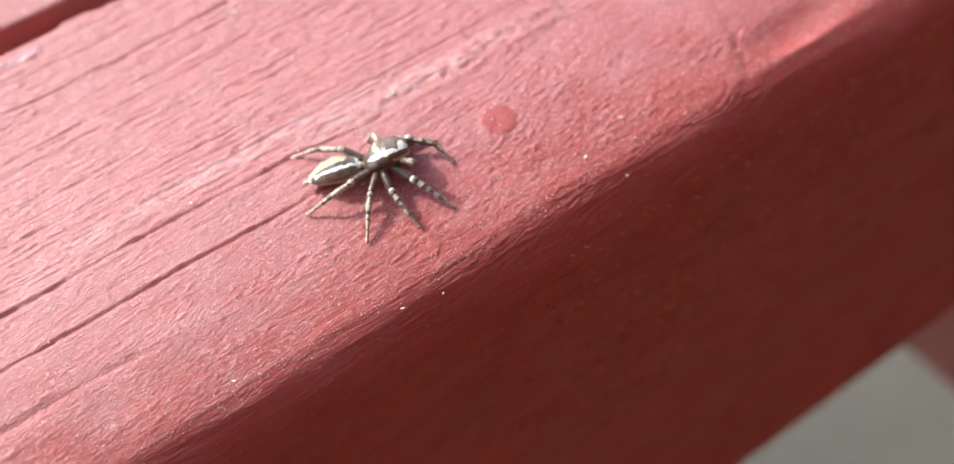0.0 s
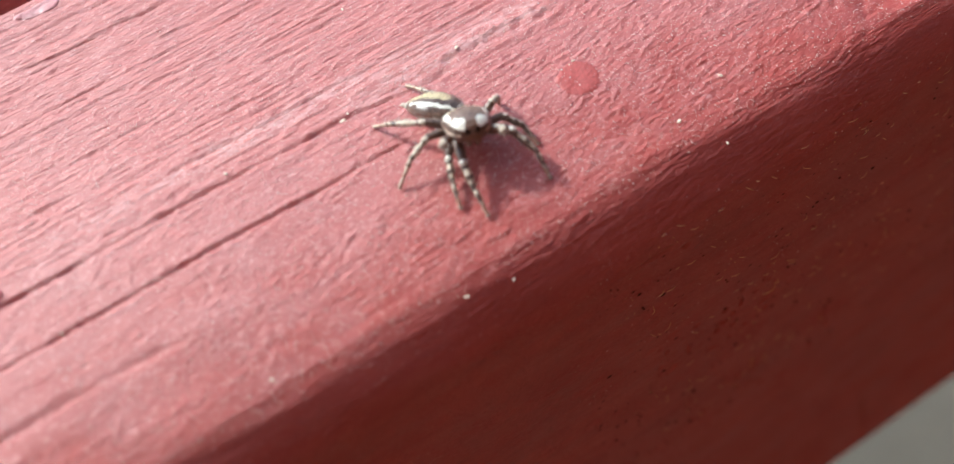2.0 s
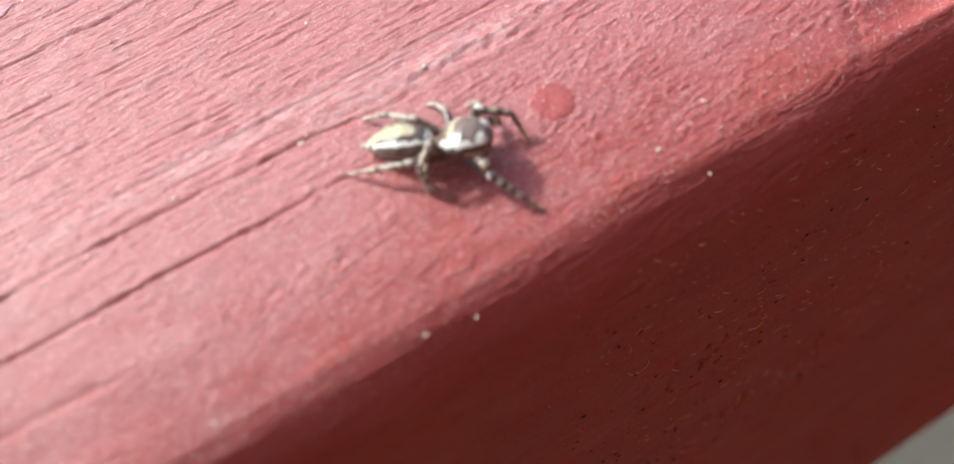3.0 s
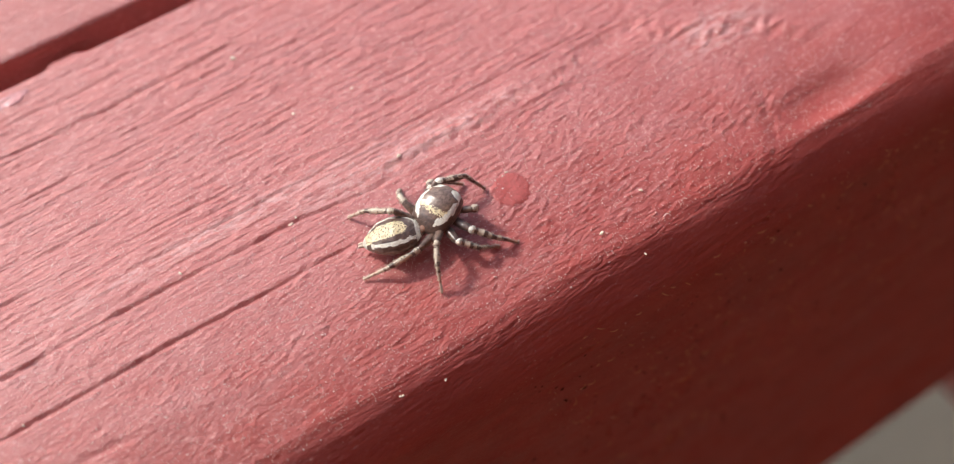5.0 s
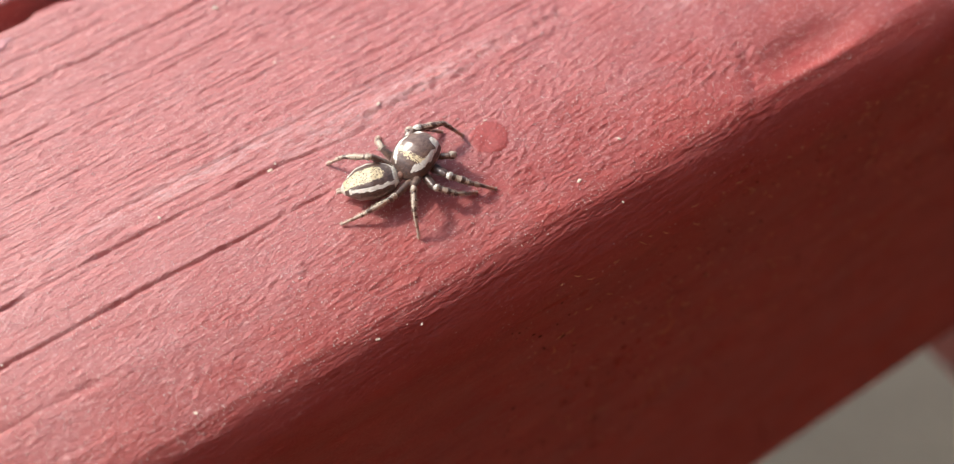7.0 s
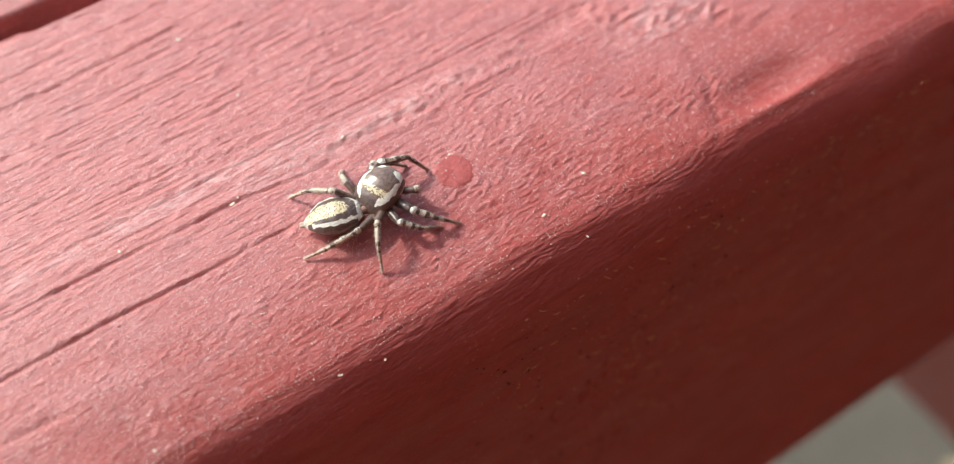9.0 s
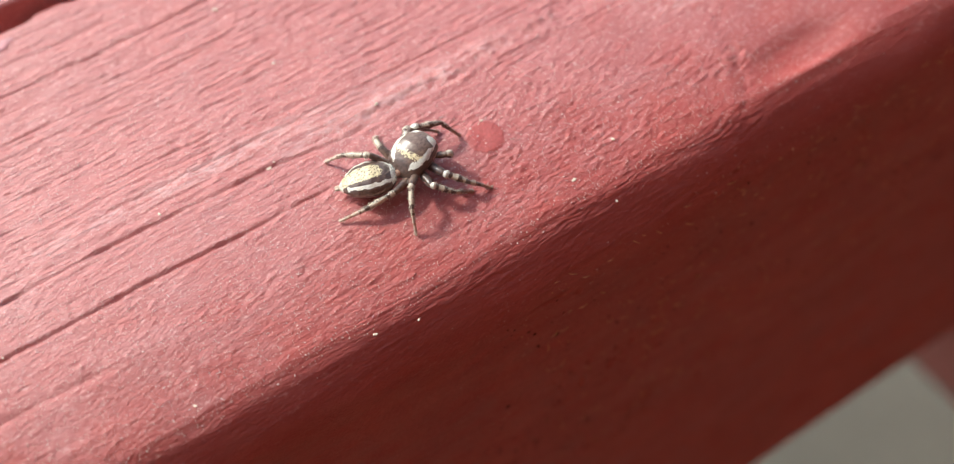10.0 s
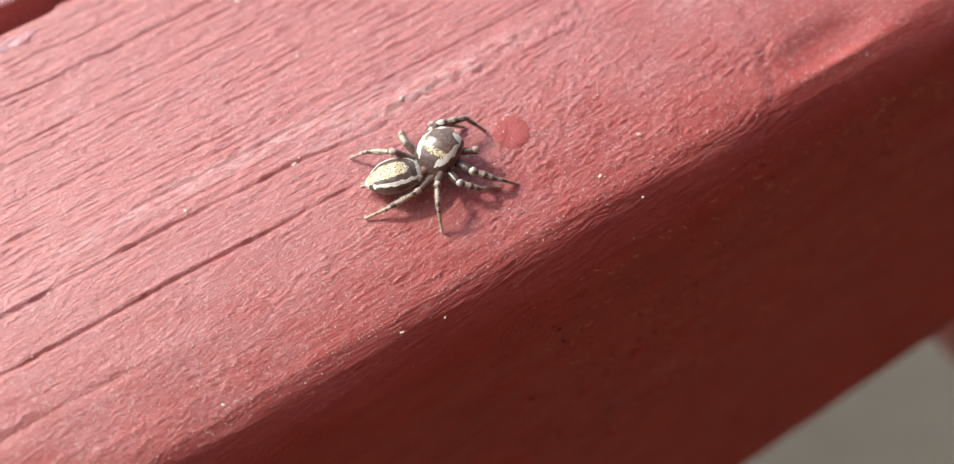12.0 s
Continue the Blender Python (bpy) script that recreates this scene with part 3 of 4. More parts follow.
def build_dirt_pits():
    """Dark specks on the shaded front: dirt, and small pits' shade painted dark."""
    rnd = random.Random(11)
    verts, faces = [], []
    spots = [(rnd.uniform(-6, 34), rnd.uniform(-32, -8.6)) for _ in range(700)]
    spots = [q for q in spots if noise.noise(Vector((q[0] * 0.22, q[1] * 0.22, 3))) > -0.3]
    for p in surfaces([q[0] for q in spots], [q[1] for q in spots]):
        r, o = 0.026 + 0.07 * rnd.random() ** 3, len(verts)
        long = rnd.uniform(1.0, 2.4)
        for k in range(6):
            a = k * math.pi / 3 + rnd.uniform(-0.3, 0.3)
            verts.append(p + Vector((math.cos(a) * long, -0.5, 0.35 * math.cos(a) * (long - 1) + math.sin(a))) * r * rnd.uniform(0.7, 1.2) * MM)
        verts.append(p + Vector((0, -0.9 * r * MM, 0)))
        verts.append(p + Vector((0, 0.4 * r * MM, 0)))
        for k in range(6):
            faces.append((o + k, o + (k + 1) % 6, o + 6))
            faces.append((o + (k + 1) % 6, o + k, o + 7))
    ob = mesh_object("dirt_pit_specks", verts, faces, [DIRT_PITS], smooth=False)
    tagged(ob, "dark specks for dirt and shaded pits in the red paint", "dirt", kind="stuff")


def build_sunlit_patch():
    # a pale lump stands in for a sunlit patch of the concrete
    ob = new("pebble", grain_mesh("pebble", 24, 2.2, SUNLIT_PATCH, 0.45))
    ob.location = (0.268, 0.028, GROUND + 0.008)
    tagged(ob, "pale sandy lump standing in for a sunlit patch of concrete", "pebble")


# ---- spider (numbers in millimetres, +x ahead, origin under its waist) ----
def tube(stations, spokes=14, squash=1.0, caps=True):
    """Rings along +x: (x, radius, z offset). Returns verts, faces, and the station of each face."""
    verts, faces, where = [], [], []
    for x, r, dz in stations:
        for k in range(spokes):
            a = 2 * math.pi * k / spokes
            verts.append(Vector((x, r * math.cos(a) * squash, dz + r * math.sin(a))) * MM)
    for i in range(len(stations) - 1):
        for k in range(spokes):
            a, b = i * spokes + k, i * spokes + (k + 1) % spokes
            faces.append((a, a + spokes, b + spokes, b))
            where.append(i)
    if caps:
        faces.append(tuple(range(spokes)))
        where.append(0)
        n = len(stations) - 1
        faces.append(tuple(n * spokes + k for k in range(spokes)))
        where.append(n - 1)
    return verts, faces, where


def limb(name, length, widths, bands, parent, bristle=0, seed=0):
    """One leg segment along +x. widths: (place, radius); bands: (end, material)."""
    n = 30
    st = []
    for i in range(n + 1):
        q = i / n
        r = np.interp(q, [w[0] for w in widths], [w[1] for w in widths])
        st.append((q * length, float(r), 0.0))
    st = [(-0.4 * widths[0][1], widths[0][1] * 0.55, 0)] + st + [(length + 0.4 * widths[-1][1], widths[-1][1] * 0.5, 0)]
    verts, faces, where = tube(st, 12)
    mats = []
    for _, m in bands:
        if m not in mats:
            mats.append(m)
    idx = []
    under = next((m for _, m in bands if m in (UMBER, BROWN)), None)
    for k, w in enumerate(where):
        q = (w - 0.5) / n
        q += 0.09 * noise.noise(Vector((q * 9, (k % 12) * 0.9, seed + 5)))
        m = next((m for e, m in bands if q <= e), bands[-1][1])
        # the pale hair lies along the upper side, the underside stays dark
        up = math.sin(2 * math.pi * (k % 12 + 0.5) / 12)
        if under and m in (CREAM, WHITE) and up + 0.5 * noise.noise(Vector((q * 14, k % 12, seed))) < (0.15 if m is CREAM else 0.2):
            m = under
        if under and m is CREAM and k % 12 in (1, 4) and noise.noise(Vector((q * 20, k % 12, seed + 2))) > 0.1:
            m = under
        idx.append(mats.index(m))
    # standing bristles, as thin spikes
    rnd = random.Random(seed)
    for _ in range(bristle):
        q = rnd.random()
        r = float(np.interp(q, [w[0] for w in widths], [w[1] for w in widths]))
        a = rnd.uniform(0, 2 * math.pi)
        out = Vector((0, math.cos(a), math.sin(a)))
        p = Vector((q * length, 0, 0)) + out * r * 0.9
        tip = p + (out + Vector((rnd.uniform(0.4, 1.3), 0, 0))).normalized() * rnd.uniform(0.09, 0.20)
        side = out.cross(Vector((1, 0, 0))) * 0.012
        o = len(verts)
        verts += [(p + side) * MM, (p - side) * MM, (p + Vector((0.022, 0, 0))) * MM, tip * MM]
        faces += [(o, o + 1, o + 3), (o + 1, o + 2, o + 3), (o + 2, o, o + 3)]
        m = next((m for e, m in bands if q <= e), bands[-1][1])
        if CREAM in mats and rnd.random() < 0.6:
            m = CREAM
        idx += [mats.index(m)] * 3
    return part_of(mesh_object(name, verts, faces, mats, idx), parent)


def body_shell(name, length, outline, patterns, mats, parent, rows=104, cols=112, fuzz=0, seed=1, shag=0.0):
    """A body section along +x from 0. outline(q) gives half width, top, bottom; patterns(q, side, a) gives a material number:
    a is the angle from the top in degrees, side -1 (right) or 1."""
    verts, faces, idx = [], [], []
    rnd = random.Random(seed)
    for i in range(rows + 1):
        q = 0.5 - 0.5 * math.cos(math.pi * i / rows)
        w, t, b = outline(q)
        for k in range(cols):
            a = 2 * math.pi * k / cols
            c, s = math.cos(a), math.sin(a)
            z = (t + b) / 2 + (t - b) / 2 * c
            p = Vector((q * length, w * s, z))
            p += p.normalized() * shag * noise.noise(p * 9)
            verts.append(p * MM)
    for i in range(rows):
        q = 0.5 - 0.5 * math.cos(math.pi * (i + 0.5) / rows)
        for k in range(cols):
            faces.append((i * cols + k, i * cols + (k + 1) % cols, (i + 1) * cols + (k + 1) % cols, (i + 1) * cols + k))
            ang = 360 * (k + 0.5) / cols
            side = 1 if ang < 180 else -1
            idx.append(patterns(q, side, ang if ang < 180 else 360 - ang))
    base = list(zip(faces, idx))
    for _ in range(fuzz):
        f, m = base[rnd.randrange(len(base))]
        p = sum((verts[v] for v in f), Vector()) / 4 / MM
        e1, e2 = verts[f[1]] - verts[f[0]], verts[f[3]] - verts[f[0]]
        nrm = e2.cross(e1)
        if nrm.length < 1e-14:
            continue
        nrm = -nrm.normalized() if nrm.dot(p - Vector((length / 2, 0, 0.4))) < 0 else nrm.normalized()
        lean = Vector((-1.1, rnd.uniform(-0.5, 0.5), 0.1))
        tip = p + (nrm + lean).normalized() * rnd.uniform(0.10, 0.20)
        side = nrm.cross(Vector((1, 0.3, 0))).normalized() * 0.014
        o = len(verts)
        verts += [(p + side) * MM, (p - side) * MM, tip * MM]
        faces.append((o, o + 1, o + 2))
        idx.append(m)
    return part_of(mesh_object(name, verts, faces, mats, idx), parent)


def carapace_outline(q):
    w = float(np.interp(q, [0, 0.04, 0.12, 0.30, 0.52, 0.75, 0.90, 0.97, 1.0], [0.15, 0.60, 0.97, 1.22, 1.27, 1.12, 0.92, 0.62, 0.04]))
    t = float(np.interp(q, [0, 0.06, 0.18, 0.36, 0.55, 0.75, 0.90, 0.97, 1.0], [0.95, 1.24, 1.62, 1.98, 2.14, 2.12, 1.94, 1.70, 1.34]))
    b = float(np.interp(q, [0, 0.2, 0.8, 0.97, 1.0], [0.8, 0.55, 0.55, 0.85, 1.26]))
    return w, t, b


def carapace_pattern(q, side, a):
    """Black steep back and flanks, glossy brown head, a white band curving along each side, white brows over the front eyes."""
    j = 5 * noise.noise(Vector((q * 9, a / 14, side * 3.0))) + 3 * noise.noise(Vector((q * 30, a / 5, side * 7.0)))
    if ((q - 0.88) / 0.095) ** 2 + ((a + 1.3 * j - 42) / 25) ** 2 < 1:
        return 1
    if 0.62 < q < 0.97 and 88 < a + j < 102:
        return 3
    middle = float(np.interp(q, [0.12, 0.2, 0.35, 0.6, 0.86], [33, 40, 52, 56, 56]))
    wide = float(np.interp(q, [0.12, 0.17, 0.24, 0.45, 0.70, 0.86], [4, 11, 13, 11, 8, 5]))
    if 0.13 < q < 0.86 and abs(a + 1.5 * j - middle) < 0.85 * wide:
        return 1 if q < 0.62 or j > -1 else 3
    if a + j >= 125:
        return 2
    if q < 0.22 or a + j > middle:
        return 0
    behind = abs(q - 0.33 - 0.0012 * a) / 0.075
    if behind < 1.6 and noise.noise(Vector((q * 38, a / 5, side * 9.0))) > 0.75 * behind - 0.45:
        return 4 if behind < 0.9 else 3
    return 2


def abdomen_outline(q):
    w = float(np.interp(q, [0, 0.04, 0.12, 0.3, 0.5, 0.7, 0.86, 0.95, 1.0], [0.14, 0.54, 0.90, 1.14, 1.19, 1.04, 0.70, 0.40, 0.16]))
    t = float(np.interp(q, [0, 0.06, 0.2, 0.45, 0.7, 0.9, 1.0], [1.00, 1.36, 1.66, 1.76, 1.58, 1.16, 0.85]))
    b = float(np.interp(q, [0, 0.1, 0.4, 0.8, 1.0], [0.85, 0.52, 0.32, 0.42, 0.65]))
    return w, t, b


def abdomen_pattern(q, side, a):
    """Ragged gold band down the back, broad black bands beside it that meet in front, wavy white lines, dark flanks, pale tail."""
    j = 4 * noise.noise(Vector((q * 11, a / 12, side * 5.0))) + 3 * noise.noise(Vector((q * 34, a / 5, side * 2.0)))
    wave = 1.6 * math.sin(q * 34 + side)
    gold = float(np.interp(q, [0.22, 0.27, 0.36, 0.6, 0.85, 1.0], [0, 14, 23, 25, 28, 60]))
    dark = float(np.interp(q, [0.0, 0.06, 0.16, 0.5, 0.8, 0.92], [14, 28, 38, 42, 42, 40]))
    if q > 0.95 or (0.025 < q < 0.10 and a < 78 and j > -3.5):
        return 1
    if 0.83 < q < 0.87 and a > 34:
        return 1 if a < 66 else 0
    if q > 0.22 and a + j < gold:
        return 2 if noise.noise(Vector((q * 40, side * a / 5, 4.0))) < 0.3 else 3
    if a + wave + 0.3 * j < dark:
        return 0
    if q < 0.86 and a + wave + 0.5 * j < dark + 15:
        return 1
    if a + j < dark + 36:
        return 0 if j < 2.6 else 3
    return 3 if a < 105 else 4


LEGS = (
    # name, side, hip, femur, tibia, foot, thickness, outward lean
    ("leg_1", 1, (1.70, 0.66, 0.80), 1.35, 1.85, 1.60, 1.18, 30),
    ("leg_2", 1, (1.20, 0.78, 0.75), 1.25, 1.30, 1.20, 1.06, 45),
    ("leg_3", 1, (0.75, 0.76, 0.75), 1.20, 0.95, 0.95, 0.98, 30),
    ("leg_4", 1, (0.38, 0.66, 0.80), 1.60, 1.75, 1.60, 0.98, -8),
    ("leg_1", -1, (1.62, -0.70, 0.80), 1.42, 1.50, 1.62, 1.18, 45),
    ("leg_2", -1, (1.05, -0.80, 0.75), 1.35, 1.35, 1.45, 1.06, 60),
    ("leg_3", -1, (0.75, -0.76, 0.75), 1.50, 1.40, 1.60, 0.98, -8),
    ("leg_4", -1, (0.38, -0.66, 0.80), 1.45, 1.90, 1.62, 1.00, 55),
)


def ball(name, place, size, mat, parent, stretch=(1, 1, 1)):
    bm = bmesh.new()
    bmesh.ops.create_uvsphere(bm, u_segments=16, v_segments=10, radius=size * MM)
    for v in bm.verts:
        v.co = Vector((v.co.x * stretch[0], v.co.y * stretch[1], v.co.z * stretch[2])) + Vector(place) * MM
    me = bpy.data.meshes.new(name)
    bm.to_mesh(me), bm.free()
    me.materials.append(mat)
    me.polygons.foreach_set("use_smooth", np.ones(len(me.polygons), dtype=bool))
    return part_of(new(name, me), parent)


def build_spider():
    spider = tagged(new("jumping_spider"), "small jumping spider, dark with white bands and a gold-backed abdomen", "spider")
    shell = body_shell("carapace", 2.95, carapace_outline, carapace_pattern, [UMBER, WHITE, BROWN, BEIGE, GOLD], spider, fuzz=420, seed=4, shag=0.010)
    abdomen = body_shell("abdomen", 3.25, abdomen_outline, abdomen_pattern, [UMBER, WHITE, GOLD, BROWN, GREY], spider, fuzz=1400, seed=6, shag=0.014)
    abdomen["label"] = "oval abdomen with gold band, dark stripes and white wavy lines"
    for k in (-1, 1):
        ball("spinneret", (3.3, 0.08 * k, 0.72), 0.13, BEIGE, abdomen, (2.0, 0.8, 0.8))
    part_of(mesh_object("waist", *tube([(-0.25, 0.16, 1.0), (0.0, 0.20, 1.0), (0.25, 0.26, 1.0)], 12)[:2], [SKIN]), spider)
    ball("sternum", (1.15, 0, 0.72), 0.62, SKIN, spider, (1.5, 0.95, 0.42))
    for y, z, r in ((0.24, 1.40, 0.25), (-0.24, 1.40, 0.25), (0.60, 1.46, 0.15), (-0.60, 1.46, 0.15)):
        x = 2.70 if r > 0.2 else 2.52
        ball("eye", (x, y, z), r, EYE, shell)
    for y in (0.72, -0.72):
        ball("eye", (1.35, y * 1.02, 1.62), 0.11, EYE, shell)
    for k in (-1, 1):
        ball("chelicera", (2.58, 0.22 * k, 0.80), 0.24, BROWN, spider, (0.8, 0.9, 1.5))
        palp = limb("palp", 1.10, [(0, 0.14), (0.6, 0.19), (1, 0.17)], [(0.55, UMBER), (1.0, BROWN)], spider, 60, 70 + k)
        palp.matrix_basis = pose(2.05 * MM, 0.62 * k * MM, 0.95 * MM, 0, -10, 58 * k)
        tip = limb("palp_tip", 0.50, [(0, 0.18), (0.5, 0.25), (1, 0.12)], [(0.7, CREAM), (1.0, BROWN)], palp, 60, 80 + k)
        tip.matrix_basis = pose(1.06 * MM, 0, 0, 0, 40, -50 * k)
    legs = []
    for n, (name, side, hip, a, b, c, thick, splay) in enumerate(LEGS):
        t = 0.97 * thick
        front = thick > 1.05
        dark = UMBER if front else BROWN
        femur = limb("leg", a, [(0, 0.15 * t), (0.35, 0.24 * t), (0.8, 0.21 * t), (1, 0.17 * t)], [(0.14, SKIN), (1.0, dark)], spider, 170, n)
        femur["label"] = "hairy leg banded dark brown and white"
        tibia = limb("tibia", b, [(0, 0.15 * t), (0.11, 0.22 * t), (0.24, 0.155 * t), (0.40, 0.15 * t), (0.57, 0.195 * t), (0.75, 0.155 * t), (1, 0.115 * t)],
                     [(0.21, WHITE), (0.34, dark), (0.56, CREAM), (0.74, dark), (0.86, CREAM), (1.0, dark)] if front else
                     [(0.20, CREAM), (0.27, UMBER), (0.84, CREAM), (1.0, UMBER)], femur, 200, 20 + n)
        foot = limb("foot", c, [(0, 0.11 * t), (0.08, 0.10 * t), (0.2, 0.13 * t), (0.36, 0.095 * t), (0.55, 0.08 * t), (0.88, 0.07 * t), (0.96, 0.085 * t), (1, 0.06 * t)],
                    [(0.08, dark), (0.30, CREAM), (0.46, dark), (0.60, GREY), (0.92, SKIN), (1.0, GREY)] if front else
                    [(0.14, CREAM), (0.22, BROWN), (0.50, BEIGE), (0.60, SKIN), (1.0, BEIGE)], femur, 150, 40 + n)
        legs.append((femur, tibia, foot))
    return spider, abdomen, legs


# Waist (x, y), heading, heading of the abdomen, (pitch and roll of the body, roll of the abdomen), and the eight feet on the slat: left 1 to 4, right 1 to 4.
STANCES = [
    (0.0, (-8.95, 5.85), -20, -20, (5, 24, 26), ((-4.10, 3.77), (-3.96, 5.67), (-7.40, 8.20), (-11.55, 9.85), (-5.77, 1.20), (-8.32, 0.50), (-11.77, 1.70), (-13.21, 5.67))),
    (0.3, (-8.90, 5.95), -24, -24, (6, 24, 26), ((-4.09, 3.58), (-3.96, 5.76), (-7.40, 8.40), (-11.55, 9.85), (-5.92, 1.20), (-8.22, 0.60), (-11.72, 2.09), (-12.97, 5.96))),
    (0.5, (-8.36, 6.43), -46, -40, (7, 22, 30), ((-3.95, 2.74), (-4.28, 6.44), (-7.20, 9.50), (-10.10, 9.85), (-6.82, 1.15), (-8.07, 1.05), (-11.47, 4.47), (-12.09, 7.56))),
    (1.0, (-7.55, 6.00), -62, -45, (14, 14, 30), ((-3.58, 2.18), (-3.87, 6.05), (-5.20, 8.60), (-7.60, 10.00), (-7.42, 0.90), (-7.72, 1.50), (-11.57, 4.50), (-11.30, 8.25))),
    (1.2, (-7.31, 5.88), -77, -48, (18, 10, 29), ((-4.87, 0.15), (-3.95, 4.60), (-4.75, 7.60), (-7.64, 10.04), (-7.62, 0.80), (-8.70, 1.40), (-11.57, 4.43), (-10.95, 8.33))),
    (1.5, (-6.95, 5.71), -100, -53, (24, 4, 28), ((-4.97, 0.20), (-4.03, 2.27), (-3.96, 5.86), (-7.70, 10.10), (-8.37, 0.35), (-9.92, 1.20), (-11.57, 4.33), (-10.50, 8.45))),
    (2.0, (-6.89, 5.47), -106, -54, (24, 4, 28), ((-4.77, 0.70), (-4.15, 2.65), (-4.37, 5.96), (-7.70, 10.10), (-8.72, 0.25), (-9.82, 1.25), (-11.47, 4.43), (-10.50, 8.50))),
    (2.2, (-6.89, 5.37), -100, -54, (20, 4, 26), ((-4.72, 0.75), (-4.16, 2.83), (-4.37, 6.05), (-7.70, 10.10), (-8.62, 0.30), (-9.82, 1.25), (-11.42, 4.33), (-10.50, 8.50))),
    (2.5, (-6.88, 5.23), -70, -51, (12, 6, 20), ((-3.87, 0.85), (-3.55, 5.38), (-4.79, 7.71), (-7.65, 10.00), (-7.92, 0.90), (-9.82, 1.20), (-10.51, 4.05), (-10.60, 8.40))),
    (3.0, (-6.49, 5.26), -41, -36, (5, 8, 12), ((-2.31, 3.56), (-3.58, 6.97), (-5.20, 8.20), (-8.30, 9.30), (-3.77, -0.12), (-7.16, 2.83), (-7.89, 3.67), (-10.58, 6.78))),
    (3.7, (-6.48, 5.24), -36, -36, (5, 8, 12), ((-2.31, 3.51), (-3.64, 7.00), (-5.10, 8.30), (-8.28, 9.20), (-3.72, -0.12), (-6.97, 3.02), (-7.80, 3.77), (-10.28, 6.54))),
    (4.0, (-6.46, 5.20), -33, -35, (4, 6, 10), ((-2.31, 3.51), (-3.64, 7.00), (-5.10, 8.30), (-8.28, 9.20), (-3.72, -0.12), (-6.86, 2.83), (-7.69, 3.48), (-10.27, 6.34))),
    (4.5, (-6.18, 5.01), -6, -28, (3, 3, 5), ((-1.73, 4.62), (-2.99, 7.22), (-5.20, 8.40), (-8.60, 8.70), (-2.52, 0.90), (-4.85, 2.74), (-7.03, 2.27), (-10.15, 5.28))),
    (5.0, (-5.93, 4.83), 19, -22, (3, 0, 0), ((-1.21, 5.65), (-2.08, 6.57), (-5.30, 8.31), (-8.70, 8.40), (-1.57, 1.79), (-2.64, 2.17), (-6.90, 1.50), (-10.08, 4.46))),
    (12.0, (-5.93, 4.83), 19, -22, (3, 0, 0), ((-1.21, 5.65), (-2.08, 6.57), (-5.30, 8.31), (-8.70, 8.40), (-1.57, 1.79), (-2.64, 2.17), (-6.90, 1.50), (-10.08, 4.46))),
]


def stance(t):
    """Body and feet at t: planted feet stay, moving feet are lifted."""
    k = max(i for i, s in enumerate(STANCES[:-1]) if s[0] <= t)
    a, b = STANCES[k], STANCES[k + 1]
    q = (t - a[0]) / (b[0] - a[0])
    waist = Vector(a[1]).lerp(Vector(b[1]), q)
    head, rear = (a[i] + (b[i] - a[i]) * q for i in (2, 3))
    tilt = [u + (v - u) * q for u, v in zip(a[4], b[4])]
    feet = []
    for p, r in zip(a[5], b[5]):
        far = math.dist(p, r)
        f = Vector(p).lerp(Vector(r), q)
        lift = 0.35 * min(1, far / 1.5) * math.sin(math.pi * q) if far > 0.3 else 0
        feet.append(Vector((f.x, f.y, surf_z(f.y) + lift + 0.06)))
    return waist, head, rear, tilt, feet


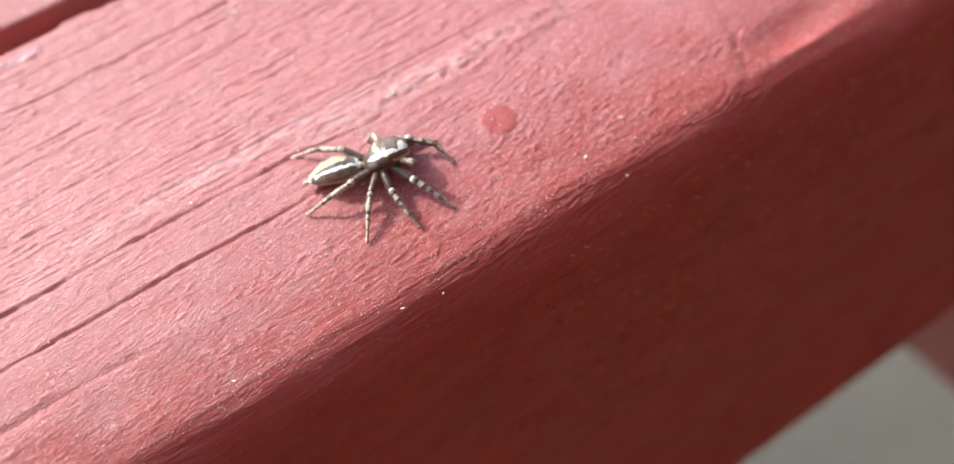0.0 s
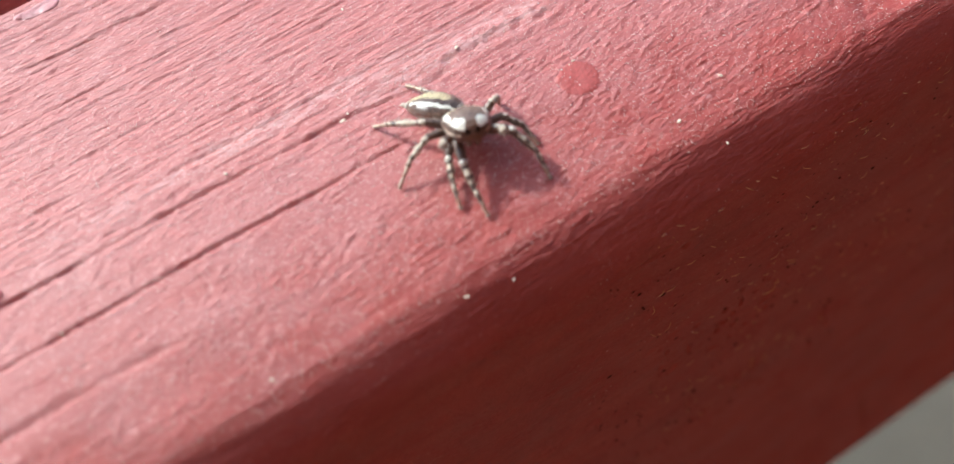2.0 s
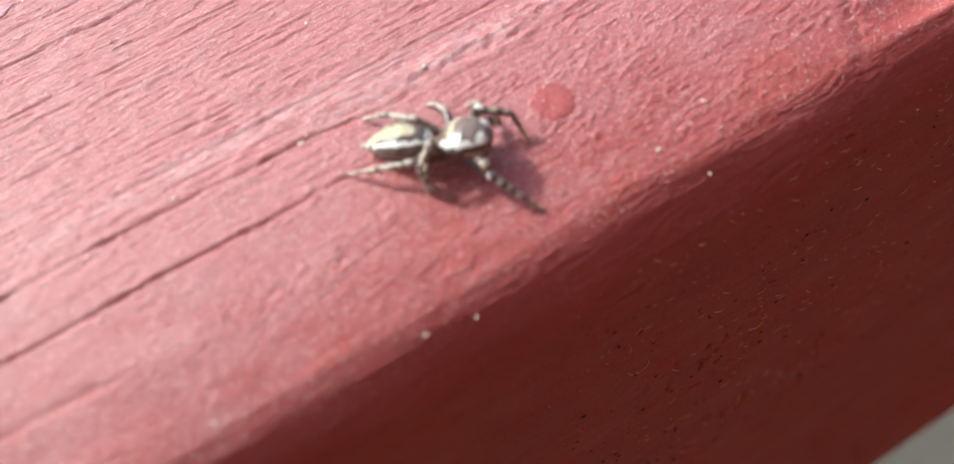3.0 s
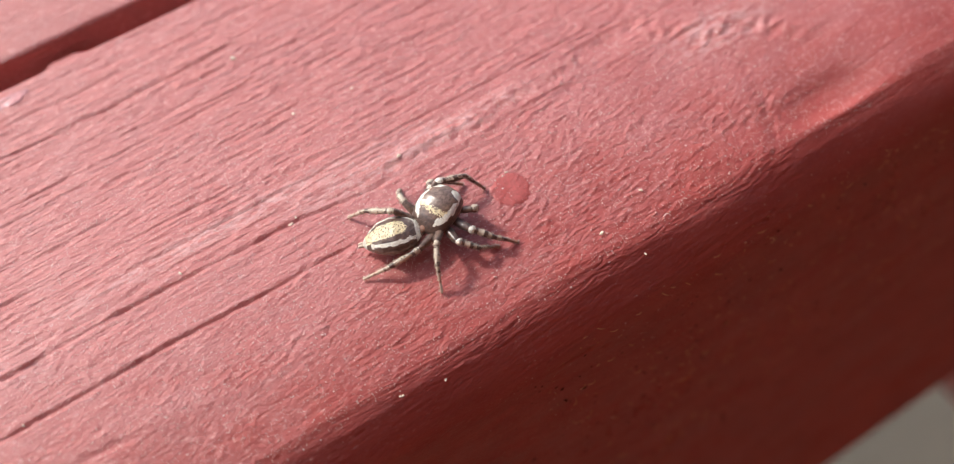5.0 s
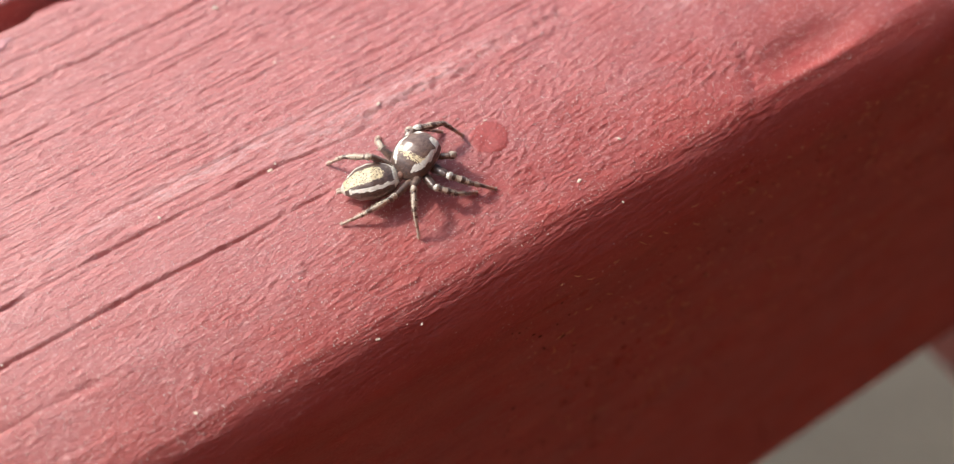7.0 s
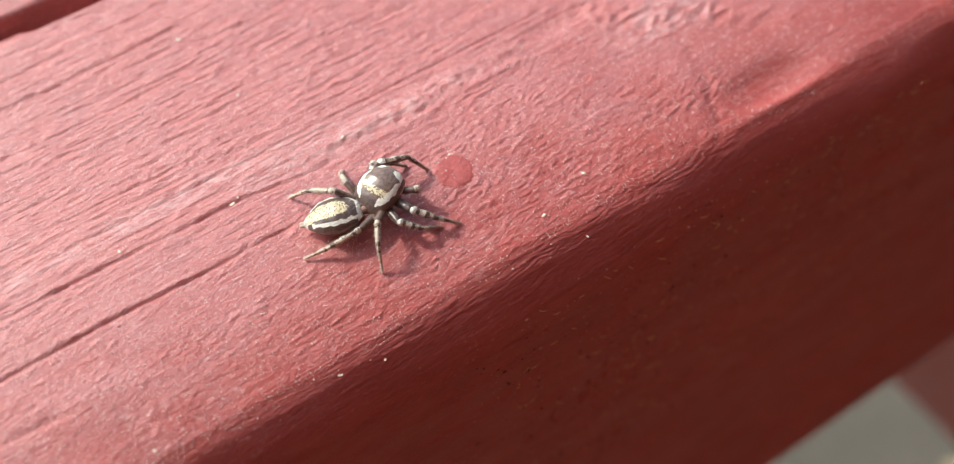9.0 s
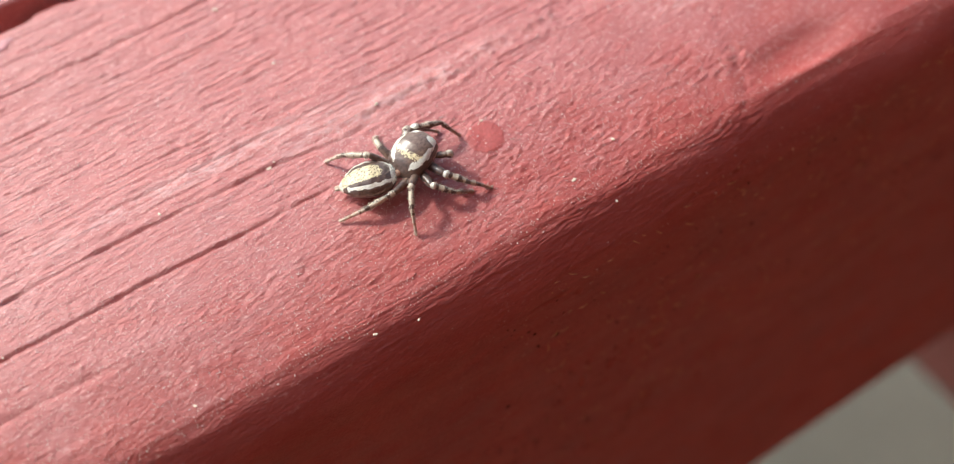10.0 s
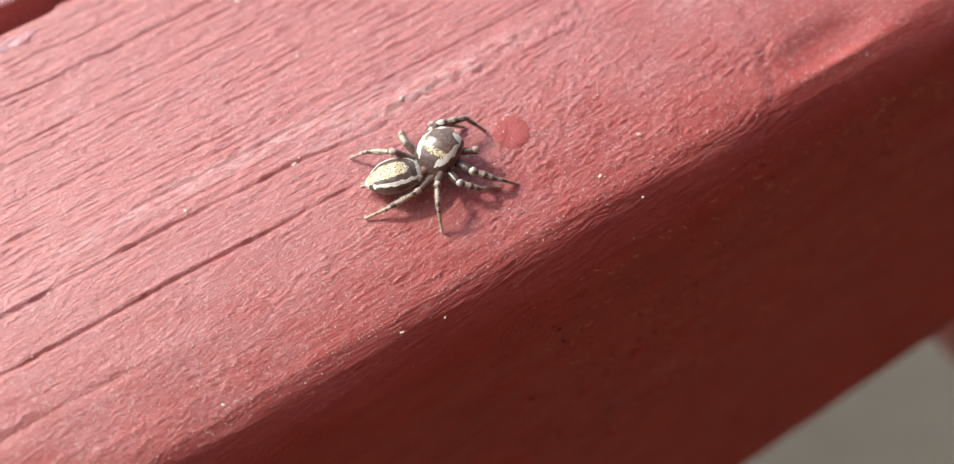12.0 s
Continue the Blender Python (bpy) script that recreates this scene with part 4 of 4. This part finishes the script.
def chain(hip, foot, a, b, c, side, splay):
    """Turn of the thigh and the two bends of a leg from hip to foot, in its upright plane."""
    d = foot - hip
    want = min(d.length, (a + b + c) * 0.985)
    lo, hi = 0.0, radians(150)
    for _ in range(40):
        beta = (lo + hi) / 2
        g = 0.55 * beta
        px, pz = a + b * math.cos(beta) + c * math.cos(beta + g), -b * math.sin(beta) - c * math.sin(beta + g)
        if math.hypot(px, pz) > want:
            lo = beta
        else:
            hi = beta
    flat = Vector((d.x, d.y, 0)).normalized()
    rise = math.atan2(d.z, math.hypot(d.x, d.y)) - math.atan2(pz, px)
    x = flat * math.cos(rise) + UP * math.sin(rise)
    y = UP.cross(flat)
    z = x.cross(y)
    axis = d.normalized()
    lean = Matrix.Rotation(radians(splay) * (1 if axis.cross(UP).y * side > 0 else -1), 3, axis)
    return lean @ Matrix((x, y, z)).transposed(), beta, g


def spin_y(a):
    return Matrix.Rotation(a, 4, "Y")


def motions():
    times = [k / 10 for k in range(0, 51)] + [12.0]
    body, tail, moves = [], [], [([], [], []) for _ in LEGS]
    for t in times:
        waist, head, rear, (pitch, roll, lean), feet = stance(t)
        m = pose(waist.x, waist.y, surf_z(waist.y) - 0.1, -roll, -pitch, head)
        inv = m.inverted()
        body.append((t, Matrix.Translation(m.translation * (MM - 1)) @ m))
        turn = m.to_3x3().inverted() @ pose(0, 0, 0, lean, 0, 180 + rear).to_3x3()
        tail.append((t, Matrix.Translation((-0.12 * MM, 0, 0.06 * MM)) @ turn.to_4x4()))
        for (name, side, hip, a, b, c, thick, splay), foot, rows in zip(LEGS, feet, moves):
            h = Vector(hip)
            turn, beta, g = chain(h, inv @ foot, a, b, c, side, splay)
            rows[0].append((t, Matrix.Translation(h * MM) @ turn.to_4x4()))
            shin = Matrix.Translation((a * MM, 0, 0)) @ spin_y(beta)
            rows[1].append((t, shin))
            rows[2].append((t, shin @ Matrix.Translation((b * MM, 0, 0)) @ spin_y(g)))
    walk(SPIDER, body)
    walk(ABDOMEN, tail)
    for segments, rows in zip(SPIDER_LEGS, moves):
        for ob, r in zip(segments, rows):
            walk(ob, r)


build_ground()
build_bounce_wall()
build_bench()
build_crumbs()
build_dust()
build_dirt_pits()
build_sunlit_patch()
SPIDER, ABDOMEN, SPIDER_LEGS = build_spider()
motions()
